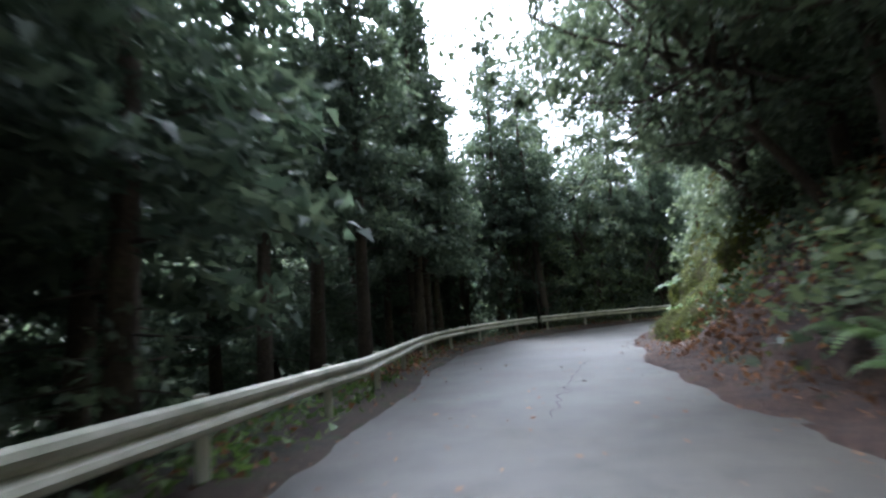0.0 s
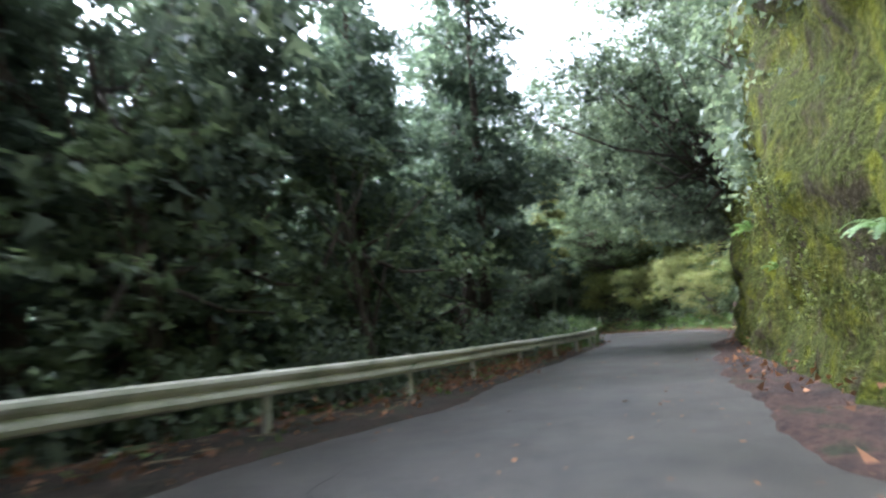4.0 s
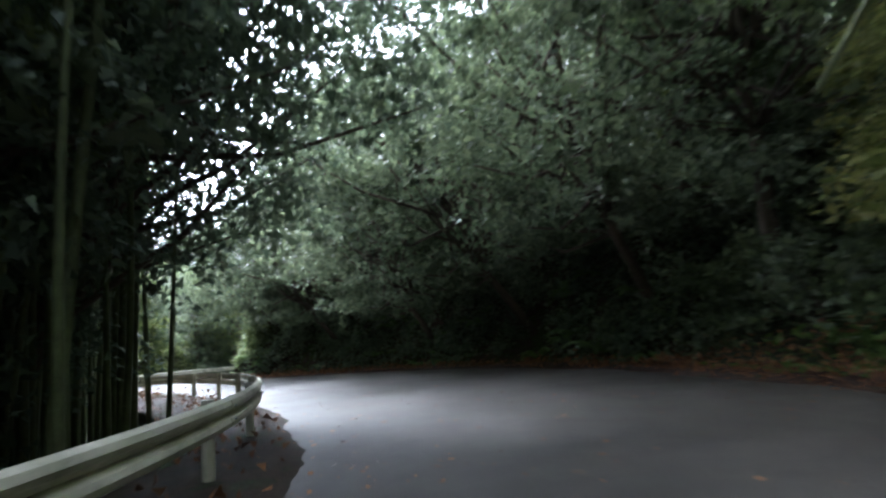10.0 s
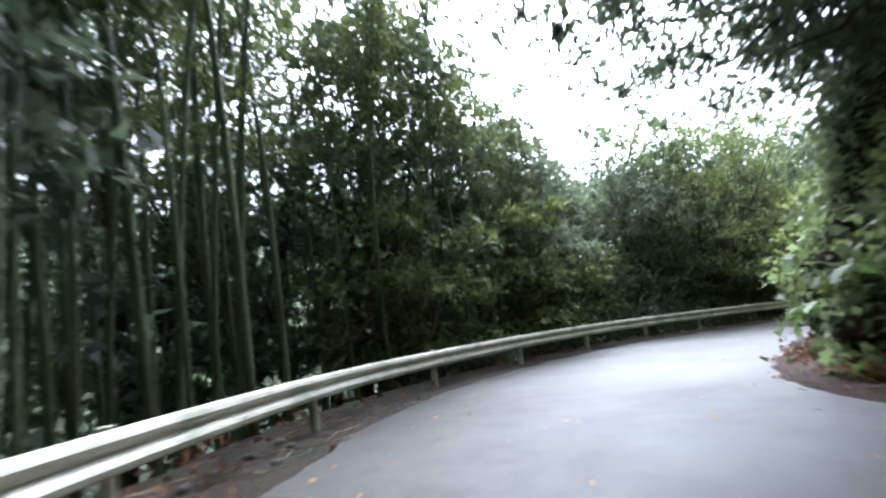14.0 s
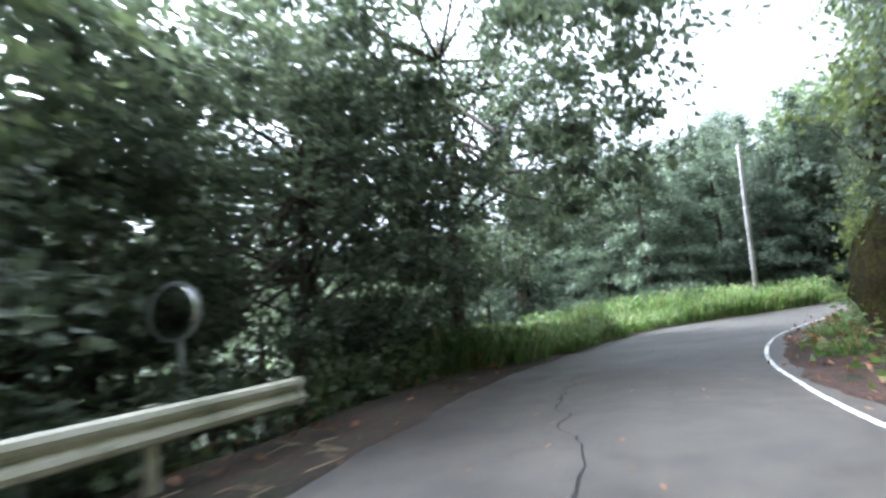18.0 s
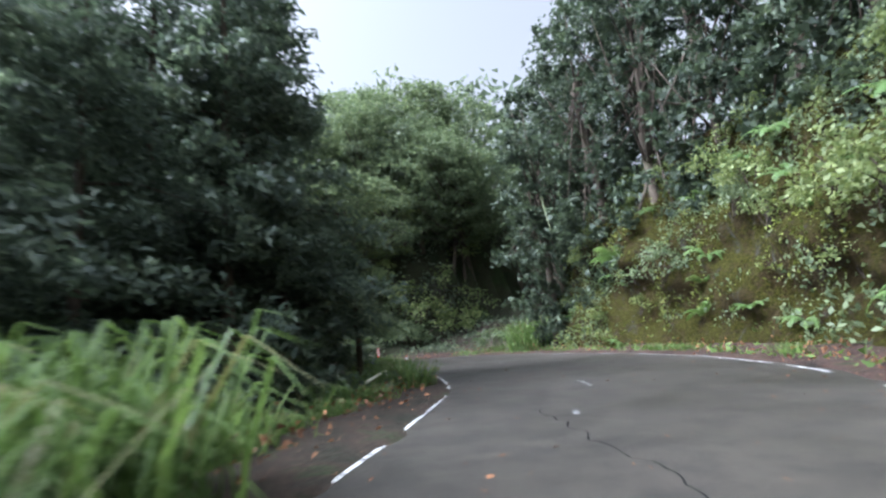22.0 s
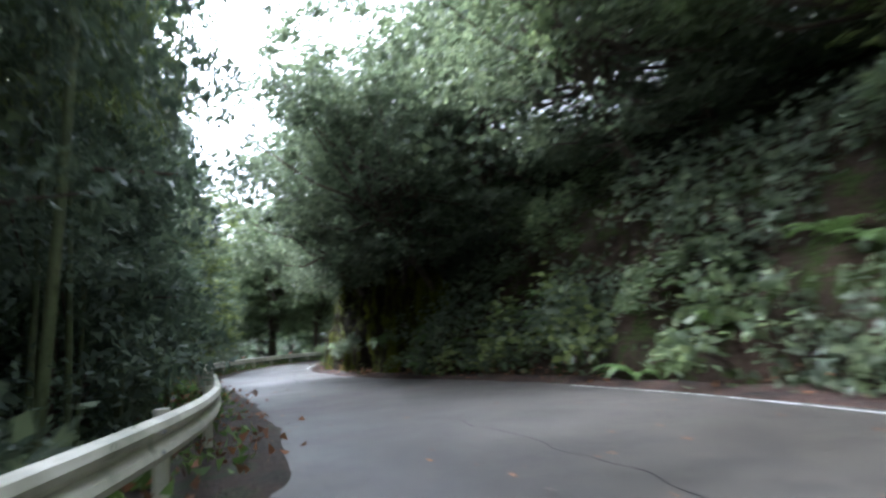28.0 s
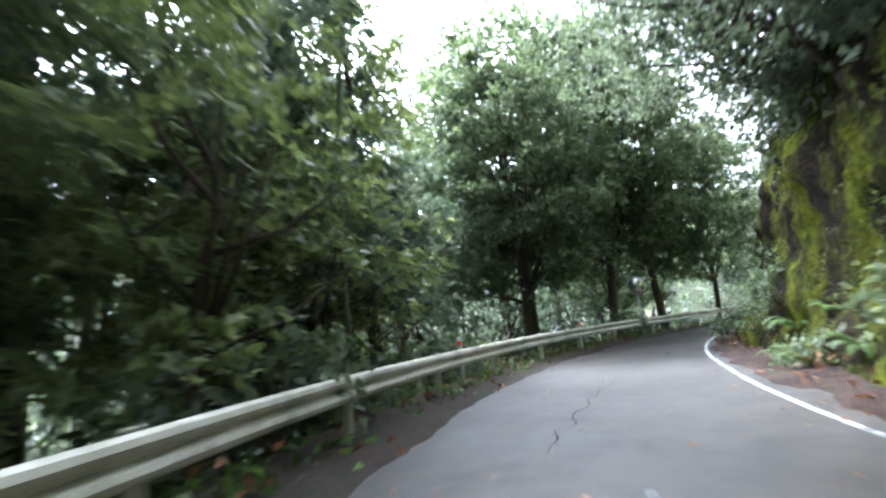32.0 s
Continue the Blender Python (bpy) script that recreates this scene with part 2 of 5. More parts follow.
BLACK = two_scale("black_rubber", [(0.3, (0.02, 0.02, 0.02)), (0.7, (0.04, 0.04, 0.04))], 4, 30, 0.7)
FADED_RED = two_scale("sun_faded_red_plastic", [(0.3, (0.34, 0.12, 0.09)), (0.7, (0.46, 0.2, 0.15))], 3, 20, 0.6, 0.7, 0.2, 0.01)
ORANGE = two_scale("orange_plastic", [(0.3, (0.62, 0.07, 0.03)), (0.7, (0.75, 0.11, 0.04))], 3, 20, 0.5, 0.8, 0.1, 0.01)
WHITE = two_scale("white_paint", [(0.3, (0.7, 0.7, 0.69)), (0.7, (0.8, 0.8, 0.79))], 3, 20, 0.5, 0.8, 0.1, 0.01)
MIRROR = material("mirror_glass", 0.05)[0]
MIRROR.node_tree.nodes["Principled BSDF"].inputs["Metallic"].default_value = 1.0
MIRROR.node_tree.nodes["Principled BSDF"].inputs["Base Color"].default_value = (0.8, 0.8, 0.8, 1)
LEAF_DARK = leaf_material("dark_leaves", (0.074, 0.098, 0.07), (0.178, 0.212, 0.138), 0.45)
LEAF_MID = leaf_material("green_leaves", (0.08, 0.112, 0.062), (0.205, 0.25, 0.135), 0.45)
LEAF_LIGHT = leaf_material("light_green_leaves", (0.096, 0.130, 0.046), (0.249, 0.290, 0.112), 0.45)
# yellowing shrubs; also a brighter leaf colour for plants meant to look lit
LEAF_YELLOW = leaf_material("yellowing_and_lit_leaves", (0.1, 0.14, 0.04), (0.3, 0.29, 0.11), 0.45)
LEAF_CEDAR = leaf_material("cedar_foliage", (0.062, 0.09, 0.07), (0.162, 0.2, 0.142), 0.42)
LEAF_BAMBOO = leaf_material("bamboo_leaves", (0.074, 0.102, 0.049), (0.203, 0.240, 0.098), 0.42)
GRASS = leaf_material("grass_blades", (0.06, 0.105, 0.028), (0.17, 0.25, 0.07), 0.4)
WET_ASPHALT = two_scale("damp_asphalt", [(0.3, (0.014, 0.014, 0.015)), (0.6, (0.028, 0.028, 0.029))], 1.5, 40, 0.9, 0.6, 0.4, 0.02, 0.05)
STRAW = two_scale("dry_straw", [(0.3, (0.16, 0.12, 0.07)), (0.7, (0.36, 0.29, 0.17))], 3, 20, 0.85, 0.6, 0.2, 0.01)
STONE = two_scale("loose_stone", [(0.3, (0.1, 0.09, 0.075)), (0.6, (0.2, 0.19, 0.17))], 1.5, 20, 0.9, 0.6, 0.6, 0.02)
# vine leaf colour darkened to carry the shade of the north side
LEAF_VINE_SHADED = leaf_material("shaded_vine_leaves", (0.034, 0.050, 0.037), (0.090, 0.115, 0.071), 0.35)
DRY_GRASS = leaf_material("dry_grass_blades", (0.12, 0.13, 0.05), (0.3, 0.28, 0.14), 0.3)
LEAF_MOSS = leaf_material("moss_and_small_ferns", (0.06, 0.075, 0.02), (0.2, 0.23, 0.05), 0.25)
LEAF_FERN = leaf_material("fern_fronds", (0.056, 0.110, 0.031), (0.169, 0.250, 0.082), 0.45)
DRY_LEAF = leaf_material("fallen_leaves", (0.1, 0.05, 0.03), (0.36, 0.17, 0.08), 0.1, 0.8)

# ---- the road's line, and places along it ----
# along: metres from the start of the drive; aside: metres to the left of it
ctrl = np.array([LINE_X, LINE_Y, LINE_Z]).T
u = np.arange(0, len(ctrl) - 1, 0.05)
i0 = u.astype(int)
f = (u - i0)[:, None]
p0, p1 = ctrl[np.maximum(i0 - 1, 0)], ctrl[i0]
p2, p3 = ctrl[i0 + 1], ctrl[np.minimum(i0 + 2, len(ctrl) - 1)]
LINE = 0.5 * (2 * p1 + (p2 - p0) * f + (2 * p0 - 5 * p1 + 4 * p2 - p3) * f ** 2 + (3 * p1 - p0 - 3 * p2 + p3) * f ** 3)
back = (LINE[0] - LINE[1]) / np.linalg.norm((LINE[0] - LINE[1])[:2])
LINE = np.vstack([LINE[0] + back * np.arange(30, 0, -0.5)[:, None] * (1, 1, 0), LINE])
step = np.linalg.norm(np.diff(LINE[:, :2], axis=0), axis=1)
ALONG = np.concatenate([[0], np.cumsum(step)])
ALONG -= ALONG[60 + 20]
TANGENT = np.gradient(LINE[:, :2], axis=0)
TANGENT /= np.linalg.norm(TANGENT, axis=1)[:, None]
END = float(ALONG[-1])

EDGE_L = [(-40, 2.0), (10, 2.0), (14, 2.4), (20, 3.6), (25, 4.2), (32, 4.0), (36, 2.8), (45, 2.7), (50, 2.3), (55, 1.8), (62, 1.4), (74, 1.4), (82, 1.7), (92, 2.2), (101, 2.6), (107, 3.2), (113, 3.0), (126, 2.4), (133, 2.4), (140, 2.8), (148, 3.4), (153, 2.7), (158, 2.0), (161, 1.75), (167.5, 1.52), (172, 1.42), (174.5, 1.2), (177.5, 0.75), (182, 0.6), (186, 1.0), (196, 1.2), (206, 1.4), (211, 1.9), (300, 1.9)]
EDGE_R = [(-40, -3.0), (6, -3.0), (12, -3.3), (17, -3.4), (22, -2.5), (30, -2.0), (40, -1.9), (48, -2.2), (56, -4.5), (62, -5.4), (66, -5.6), (72, -6.0), (79, -7.2), (85, -7.0), (90, -6.2), (96, -4.8), (103, -3.2), (108, -2.4), (114, -2.3), (124, -2.8), (134, -2.9), (142, -2.6), (150, -2.8), (158, -4.0), (164, -5.6), (170, -6.7), (175, -7.0), (180, -7.9), (186, -7.3), (192, -5.9), (197, -5.5), (202, -4.8), (207, -3.7), (211, -3.3), (215, -3.0), (222, -2.75), (226, -2.55), (230, -2.15), (236, -1.6), (250, -1.7), (300, -2.0)]


def table(s, rows):
    return np.interp(s, [r[0] for r in rows], [r[1] for r in rows])


def at(s, d, h=0.0):
    """The place s metres along the drive, d to its left, h above the road."""
    x, y, z = (np.interp(s, ALONG, LINE[:, k]) for k in range(3))
    tx, ty = (np.interp(s, ALONG, TANGENT[:, k]) for k in range(2))
    return Vector((x - ty * d, y + tx * d, z + h))


def heading(s):
    return math.degrees(math.atan2(np.interp(s, ALONG, TANGENT[:, 1]), np.interp(s, ALONG, TANGENT[:, 0])))


def nearest(x, y):
    """Along, aside and road height for arrays of places."""
    best, idx = np.full(x.shape, 1e18), np.zeros(x.shape, int)
    for k in range(0, len(LINE), 2):
        q = (x - LINE[k, 0]) ** 2 + (y - LINE[k, 1]) ** 2
        closer = q < best
        best[closer], idx[closer] = q[closer], k
    d = -(x - LINE[idx, 0]) * TANGENT[idx, 1] + (y - LINE[idx, 1]) * TANGENT[idx, 0]
    return ALONG[idx], np.where(d >= 0, 1, -1) * np.sqrt(best), LINE[idx, 2]


# how the ground goes on beside the road: rise per metre
RISE_R = [(-40, 0.7), (14, 0.8), (18, 2.2), (45, 2.4), (52, 1.6), (58, 1.2), (74, 1.2), (80, 1.2), (100, 1.3), (106, 2.0), (150, 2.2), (160, 2.0), (176, 2.0), (180, 0.6), (182, 0.12), (187, 0.14), (190, 1.0), (196, 1.5), (206, 2.0), (300, 2.0)]
FALL_L = [(-40, -0.55), (50, -0.5), (66, -0.35), (80, -0.6), (118, -0.5), (135, -0.3), (140, -0.12), (160, -0.15), (170, -0.25), (190, -0.5), (300, -0.5)]


# how far behind the foot of the rock the slope begins
BACK_R = [(-40, 0.3), (14, 0.5), (20, 1.8), (48, 1.8), (54, 0.3), (74, 0.3), (80, 1.6), (179, 1.8), (182, 0.2), (188, 0.2), (191, 1.6), (300, 1.8)]


def ground_height(x, y):
    s, d, z = nearest(x, y)
    er, el = table(s, EDGE_R) - 0.5, table(s, EDGE_L) + 1.3
    right, left = np.maximum(er - table(s, BACK_R) - d, 0), np.maximum(d - el, 0)
    k = table(s, RISE_R)
    top = np.minimum(right * k, 5.5 + 1.2 * np.minimum(k, 2))
    up = top + np.maximum(right - 4.0, 0) * 0.55 * np.minimum(k / 0.6, 1)
    up = np.minimum(up, 30 + 0.02 * right)
    down = table(s, FALL_L) * np.minimum(left, 16) - 0.03 * np.minimum(left, 60) + np.maximum(left - 38, 0) * 0.36
    down = np.minimum(down, 45)
    rough = 0.35 * np.sin(x * 0.9 + 1.3 * np.sin(y * 0.41)) * np.cos(y * 0.77 + np.sin(x * 0.33)) * np.clip((right + left) / 3, 0, 1)
    inside = (d < el - 0.9) & (d > er + 0.2)
    return z + up + down + rough - np.where(inside, 0.12, 0.03)


def ground_z(p):
    return float(ground_height(np.array([p[0]]), np.array([p[1]]))[0])


def mesh_object(name, verts, faces, mat, parent=None, label="", smooth=False):
    me = bpy.data.meshes.new(name)
    me.from_pydata(verts, [], faces)
    me.materials.append(mat)
    if smooth:
        me.shade_smooth()
    ob = new(name, me)
    if parent is not None:
        ob.parent = parent
    if label:
        ob["label"] = label
    return ob


def part(name, bm, mat, parent=None, label="", smooth=False):
    me = bpy.data.meshes.new(name)
    bm.to_mesh(me)
    bm.free()
    me.materials.append(mat)
    if smooth:
        me.shade_smooth()
    ob = new(name, me)
    if parent is not None:
        ob.parent = parent
    if label:
        ob["label"] = label
    return ob


def grid_faces(rows, cols):
    r, c = np.meshgrid(np.arange(rows - 1), np.arange(cols - 1), indexing="ij")
    a = (r * cols + c).ravel()
    return np.stack([a, a + 1, a + cols + 1, a + cols], 1).tolist()


# ---- ground: one sheet out to the horizon ----
def axis(lo, hi, fine):
    inner = np.arange(lo, hi + fine, fine)
    grow = np.cumsum(fine * 1.25 ** np.arange(1, 27))
    return np.concatenate([lo - grow[::-1], inner, inner[-1] + grow])


gx, gy = axis(-28, 150, 1.3), axis(-22, 200, 1.3)
X, Y = np.meshgrid(gx, gy)
Z = ground_height(X.ravel(), Y.ravel())
ground = mesh_object("ground", np.stack([X.ravel(), Y.ravel(), Z], 1).tolist(), grid_faces(len(gy), len(gx)), FOREST_FLOOR, smooth=True)
tagged(ground, "dark forest floor of earth, moss and low growth", "ground", kind="structure")


def strip(name, s0, s1, d_of, mat, label, category, cols=2, lift=0.0, each=0.8, kind="structure", wave=0.0):
    """A sheet laid along the road: d_of(s, k) gives the offset and height of column k in 0..1."""
    ss = np.arange(s0, s1 + each * 0.5, each)
    verts = []
    for s in ss:
        for k in np.linspace(0, 1, cols):
            d, h = d_of(s, k)
            if wave:
                d += wave * (noise.noise(Vector((s * 0.35, 7.1, 0))) + 0.7 * noise.noise(Vector((s * 2.1, 3.3, 0))))
            verts.append(at(s, d, h + lift))
    ob = mesh_object(name, verts, grid_faces(len(ss), cols), mat, smooth=True)
    return tagged(ob, label, category, kind=kind)


def road_across(s, k):
    l, r = table(s, EDGE_L), table(s, EDGE_R)
    d = l + (r - l) * k
    return d, 0.03 * (1 - (2 * k - 1) ** 2) + 0.008 * noise.noise(Vector((s * 0.5, d * 0.9, 0)))


strip("road", -28, END - 1, road_across, ASPHALT, "narrow grey asphalt mountain road, patched and dusty", "road", 9, 0.0, 0.8)


# the outer side of the first bend is banked up under the rail
BANKED = [(12, 0.0), (20, 0.13), (27, 0.2), (32, 0.17), (39, 0.04), (44, 0.0)]
rail_lift = lambda s: table(s, BANKED)


def shoulder_left(s, k):
    h = -0.05 if k == 0 else 0.03 + 0.04 * noise.noise(Vector((s, k * 3, 3))) - 0.35 * max(0, k - 0.7) + rail_lift(s) * min(1, 1.6 * k)
    return table(s, EDGE_L) - 0.45 + 2.2 * k, h


def shoulder_right(s, k):
    h = -0.05 if k == 0 else 0.02 + 0.1 * k + 0.08 * noise.noise(Vector((s * 0.8, k * 3, 9))) + 0.25 * max(0, k - 0.6)
    return table(s, EDGE_R) + 0.45 - 1.9 * k, h


strip("shoulder", -28, END - 1, shoulder_left, LITTER, "roadside strip of fallen brown leaves and thin grass", "verge", 9, 0.0, 0.25, wave=0.16)
strip("shoulder", -28, END - 1, shoulder_right, RED_LITTER, "strip of reddish fallen leaves below the bank", "verge", 9, 0.0, 0.25, wave=0.2)


def road_line(s0, s1, d_of, mat, label, width=0.07):
    ss = np.arange(s0, s1 + 0.2, 0.4)
    verts = []
    for s in ss:
        d = d_of(s)
        l, r = table(s, EDGE_L), table(s, EDGE_R)
        q = (d - l) / (r - l)
        h = 0.03 * (1 - (2 * q - 1) ** 2) + 0.008 * noise.noise(Vector((s * 0.5, d * 0.9, 0))) + 0.009
        verts += [at(s, d + width / 2, h), at(s, d - width / 2, h)]
    ob = mesh_object("road_line", verts, grid_faces(len(ss), 2), mat, smooth=True)
    tagged(ob, label, "road marking", kind="structure")


right_in = lambda s: table(s, EDGE_R) + 0.5
left_in = lambda s: table(s, EDGE_L) - 0.25
for a, b in ((121, 150.5), (158, 163), (164.5, 166), (166.6, 179.5), (182, 184.5), (185.2, 197), (219, 242)):
    road_line(a, b, right_in, WHITE_LINE, "worn white edge line along the cliff side")
for a, b in ((159.5, 166), (167, 181.5)):
    road_line(a, b, left_in, WHITE_LINE, "worn white edge line along the grass")
for a, b, d in ((165.1, 166.3, -1.38), (174.0, 174.9, -2.05), (162.0, 162.6, -0.73), (218, 219.2, -0.5)):
    road_line(a, b, lambda s: d, FAINT_LINE, "faded remains of a white centre line", 0.08)


# ---- rock faces and earth banks on the hill side ----
def rock_place(f, s, h):
    """A place on a rock face, h metres up."""
    q = Vector((s * 0.28, h * 0.33, f["seed"]))
    rib = Vector((s * 1.5, h * 0.25, f["seed"] + 4))
    end = max(0, min(1.0, (s - f["s0"]) / 2.5, (f["s1"] - s) / 2.5))
    bulge = f["amp"] * (noise.noise(q) + 0.6 * noise.noise(q * 2.7) + 0.3 * noise.noise(q * 6.1) + 0.2 * noise.noise(q * 14) + 0.35 * abs(noise.noise(rib)) + 0.12 * noise.noise(rib * 2.3))
    d = f["base"](s) - f["lean"](s) * h + bulge * min(1, 0.25 + h) - (1 - end) * 1.5
    return at(s + 0.3 * noise.noise(q * 3.3), d, h - 0.15)


def rock_face(s0, s1, base, height, lean, mat, label, amp=0.5, each=0.3, rows=34, seed=0.0):
    """A standing sheet of rock along the road; lean: metres it goes back per metre of height."""
    f = {"s0": s0, "s1": s1, "base": base, "height": height, "lean": lean, "amp": amp, "seed": seed}
    ss = np.arange(s0, s1 + each * 0.5, each)
    verts = []
    for s in ss:
        end = max(0, min(1.0, (s - s0) / 2.5, (s1 - s) / 2.5))
        for k in np.linspace(0, 1, rows):
            verts.append(rock_place(f, s, height(s) * k * (0.35 + 0.65 * end)))
    ob = mesh_object("rock_face", verts, grid_faces(len(ss), rows), mat, smooth=True)
    tagged(ob, label, "rock face", kind="structure")
    return f


foot = lambda s: table(s, EDGE_R) - 0.55
FACE_START = rock_face(-26, 17, foot, lambda s: 3.4, lambda s: 1.05, RED_LITTER, "sloping bank of reddish brown fallen leaves", 0.45, seed=8.0)
FACE_MOSS = rock_face(15, 50, foot, lambda s: 5.0 + 3.5 * min(1, max(0, (s - 20) / 12)), lambda s: max(0.12, 0.8 - 0.04 * (s - 15)), MOSS_ROCK, "tall rock face thick with yellow-green moss", 0.7, seed=1.0)
rock_face(46, 61.5, foot, lambda s: 5.0, lambda s: 0.4, DARK_EARTH, "dark brown earth cut in deep shade under trees", 0.6, seed=9.0)
FACE_BANK = rock_face(76, 104, foot, lambda s: 4.0, lambda s: 0.7, DARK_EARTH, "dark earth bank under overhanging trees", 0.5, seed=2.0)
FACE_CORNER = rock_face(102, 122, foot, lambda s: 6.0, lambda s: 0.35, DARK_EARTH, "dark brown rock corner above the bend", 0.8, seed=3.0)
FACE_TAN = rock_face(119, 152, lambda s: foot(s) - 0.7, lambda s: 7.0, lambda s: 0.22, TAN_ROCK, "tan and green weathered rock wall", 0.5, seed=4.0)
FACE_GREY = rock_face(150, 180.5, lambda s: foot(s) - 0.7, lambda s: 8.5, lambda s: 0.33, TAN_ROCK, "weathered rock face with grey streaks and brown moss", 0.9, seed=5.0)
FACE_LANE = rock_face(189, 208, foot, lambda s: 5.0, lambda s: 0.5, DARK_EARTH, "dark earth bank below overhanging shrubs", 0.7, seed=6.0)
FACE_END = rock_face(205, 236, lambda s: foot(s) + 0.1, lambda s: 9.0, lambda s: 0.14 + 0.22 * min(1, max(0, (s - 212) / 8)), OLIVE_ROCK, "steep dark rock face streaked with bright olive moss", 0.68, 0.2, 44, 7.0)


# ---- plants ----
def leaf_arrays(centres, direction, size, rng, droop=0.0, aspect=0.5, jitter=0.8, flat=0.0):
    """One small pointed leaf for each centre, pointing about along direction; flat: how far it turns its face up."""
    n = len(centres)
    a = direction + jitter * rng.normal(size=(n, 3))
    a[:, 2] -= droop
    a /= np.linalg.norm(a, axis=1)[:, None] + 1e-9
    b = np.cross(a, rng.normal(size=(n, 3)) + (0, 0, flat))
    b /= np.linalg.norm(b, axis=1)[:, None] + 1e-9
    L = (size * rng.uniform(0.6, 1.4, n))[:, None]
    w = L * aspect * 0.6
    v = np.stack([centres - a * L * 0.45 - b * w, centres - a * L * 0.3 + b * w, centres + a * L * 0.65], 1)
    return v.reshape(-1, 3)


def broad_leaf_arrays(centres, direction, size, rng, droop=0.2, aspect=0.55, jitter=0.8, flat=0.0):
    """Four-cornered leaves, folded a little along the middle."""
    n = len(centres)
    a = direction + jitter * rng.normal(size=(n, 3))
    a[:, 2] -= droop
    a /= np.linalg.norm(a, axis=1)[:, None] + 1e-9
    b = np.cross(a, rng.normal(size=(n, 3)) + (0, 0, flat))
    b /= np.linalg.norm(b, axis=1)[:, None] + 1e-9
    c = np.cross(a, b)
    L = (size * rng.uniform(0.6, 1.4, n))[:, None]
    w = L * aspect * 0.5
    v = np.stack([centres - a * L * 0.5, centres + b * w + c * w * 0.3, centres + a * L * 0.5, centres - b * w + c * w * 0.3], 1)
    return v.reshape(-1, 3)


def leaf_object(name, verts, mat, parent=None, label="", corners=3):
    n = len(verts) // corners
    me = bpy.data.meshes.new(name)
    me.vertices.add(corners * n)
    me.vertices.foreach_set("co", np.asarray(verts, np.float32).ravel())
    me.loops.add(corners * n)
    me.loops.foreach_set("vertex_index", np.arange(corners * n, dtype=np.int32))
    me.polygons.add(n)
    me.polygons.foreach_set("loop_start", np.arange(0, corners * n, corners, dtype=np.int32))
    me.update(calc_edges=True)
    me.materials.append(mat)
    ob = new(name, me)
    if parent is not None:
        ob.parent = parent
    if label:
        ob["label"] = label
    return ob


def tube(bm, points, radii, sides=7):
    rings = []
    for k, (p, r) in enumerate(zip(points, radii)):
        p = Vector(p)
        t = (Vector(points[min(k + 1, len(points) - 1)]) - Vector(points[max(k - 1, 0)])).normalized()
        side = t.cross(Vector((0.31, 0.95, 0.05))).normalized()
        up = t.cross(side)
        rings.append([bm.verts.new(p + (side * math.cos(2 * math.pi * j / sides) + up * math.sin(2 * math.pi * j / sides)) * r) for j in range(sides)])
    for a, b in zip(rings, rings[1:]):
        for j in range(sides):
            bm.faces.new((a[j], a[(j + 1) % sides], b[(j + 1) % sides], b[j]))
    bm.faces.new(rings[-1])
    bm.faces.new(list(reversed(rings[0])))


def trunk_line(rng, height, bend):
    ks = np.linspace(0, 1, 9)
    off = np.cumsum(rng.normal(size=(9, 2)) * bend * 0.35, 0) * ks[:, None]
    return [(off[i, 0], off[i, 1], height * k - 0.8 * (k == 0)) for i, k in enumerate(ks)]


def unit(v):
    return v / (np.linalg.norm(v, axis=1)[:, None] + 1e-9)


def cedar(rng, height, bare, spread, leaves, size=0.42, dead=0):
    top = new("cedar_tree")
    bm = bmesh.new()
    pts = trunk_line(rng, height, 0.06)
    r0 = height * 0.011 + 0.05
    tube(bm, pts, [r0 * (1.35 if k == 0 else 1.0) * (1 - 0.9 * k) for k in np.linspace(0, 1, 9)], 8)
    n_br = 130
    hs = bare + (height - bare) * np.sort(rng.uniform(0, 1, n_br))
    reach = spread * (1 - (hs - bare) / (height - bare)) ** 0.95 * rng.uniform(0.6, 1.2, n_br) + 0.16
    ang = rng.uniform(0, 2 * np.pi, n_br)
    for j in range(0, n_br, 7):
        o = Vector((math.cos(ang[j]), math.sin(ang[j]), 0))
        tube(bm, [(0, 0, hs[j]), o * reach[j] * 0.5 + Vector((0, 0, hs[j] + 0.05)), o * reach[j] * 0.9 + Vector((0, 0, hs[j] - 0.1 * reach[j]))], [0.05, 0.03, 0.01], 4)
    for j in range(dead):
        a, h = rng.uniform(0, 6.28), rng.uniform(1.5, bare)
        o = Vector((math.cos(a), math.sin(a), 0)) * rng.uniform(0.5, 1.4)
        tube(bm, [(0, 0, h), o + Vector((0, 0, h + rng.uniform(-0.3, 0.2)))], [0.025, 0.008], 4)
    part("trunk", bm, BARK, top, smooth=True)
    weight = reach ** 1.1
    bi = rng.choice(n_br, leaves, p=weight / weight.sum())
    u = rng.uniform(0.1, 1, leaves) ** 0.7
    r = reach[bi] * u
    out = np.stack([np.cos(ang[bi]), np.sin(ang[bi]), np.zeros(leaves)], 1)
    c = out * r[:, None]
    c[:, 2] = hs[bi] + 0.15 * r - 0.2 * r ** 2 / np.maximum(reach[bi], 0.5)
    c += rng.normal(size=(leaves, 3)) * (0.2, 0.2, 0.16)
    leaf_object("crown", leaf_arrays(c, out * 0.9, size, rng, 0.35, 0.42), LEAF_CEDAR, top)
    return top


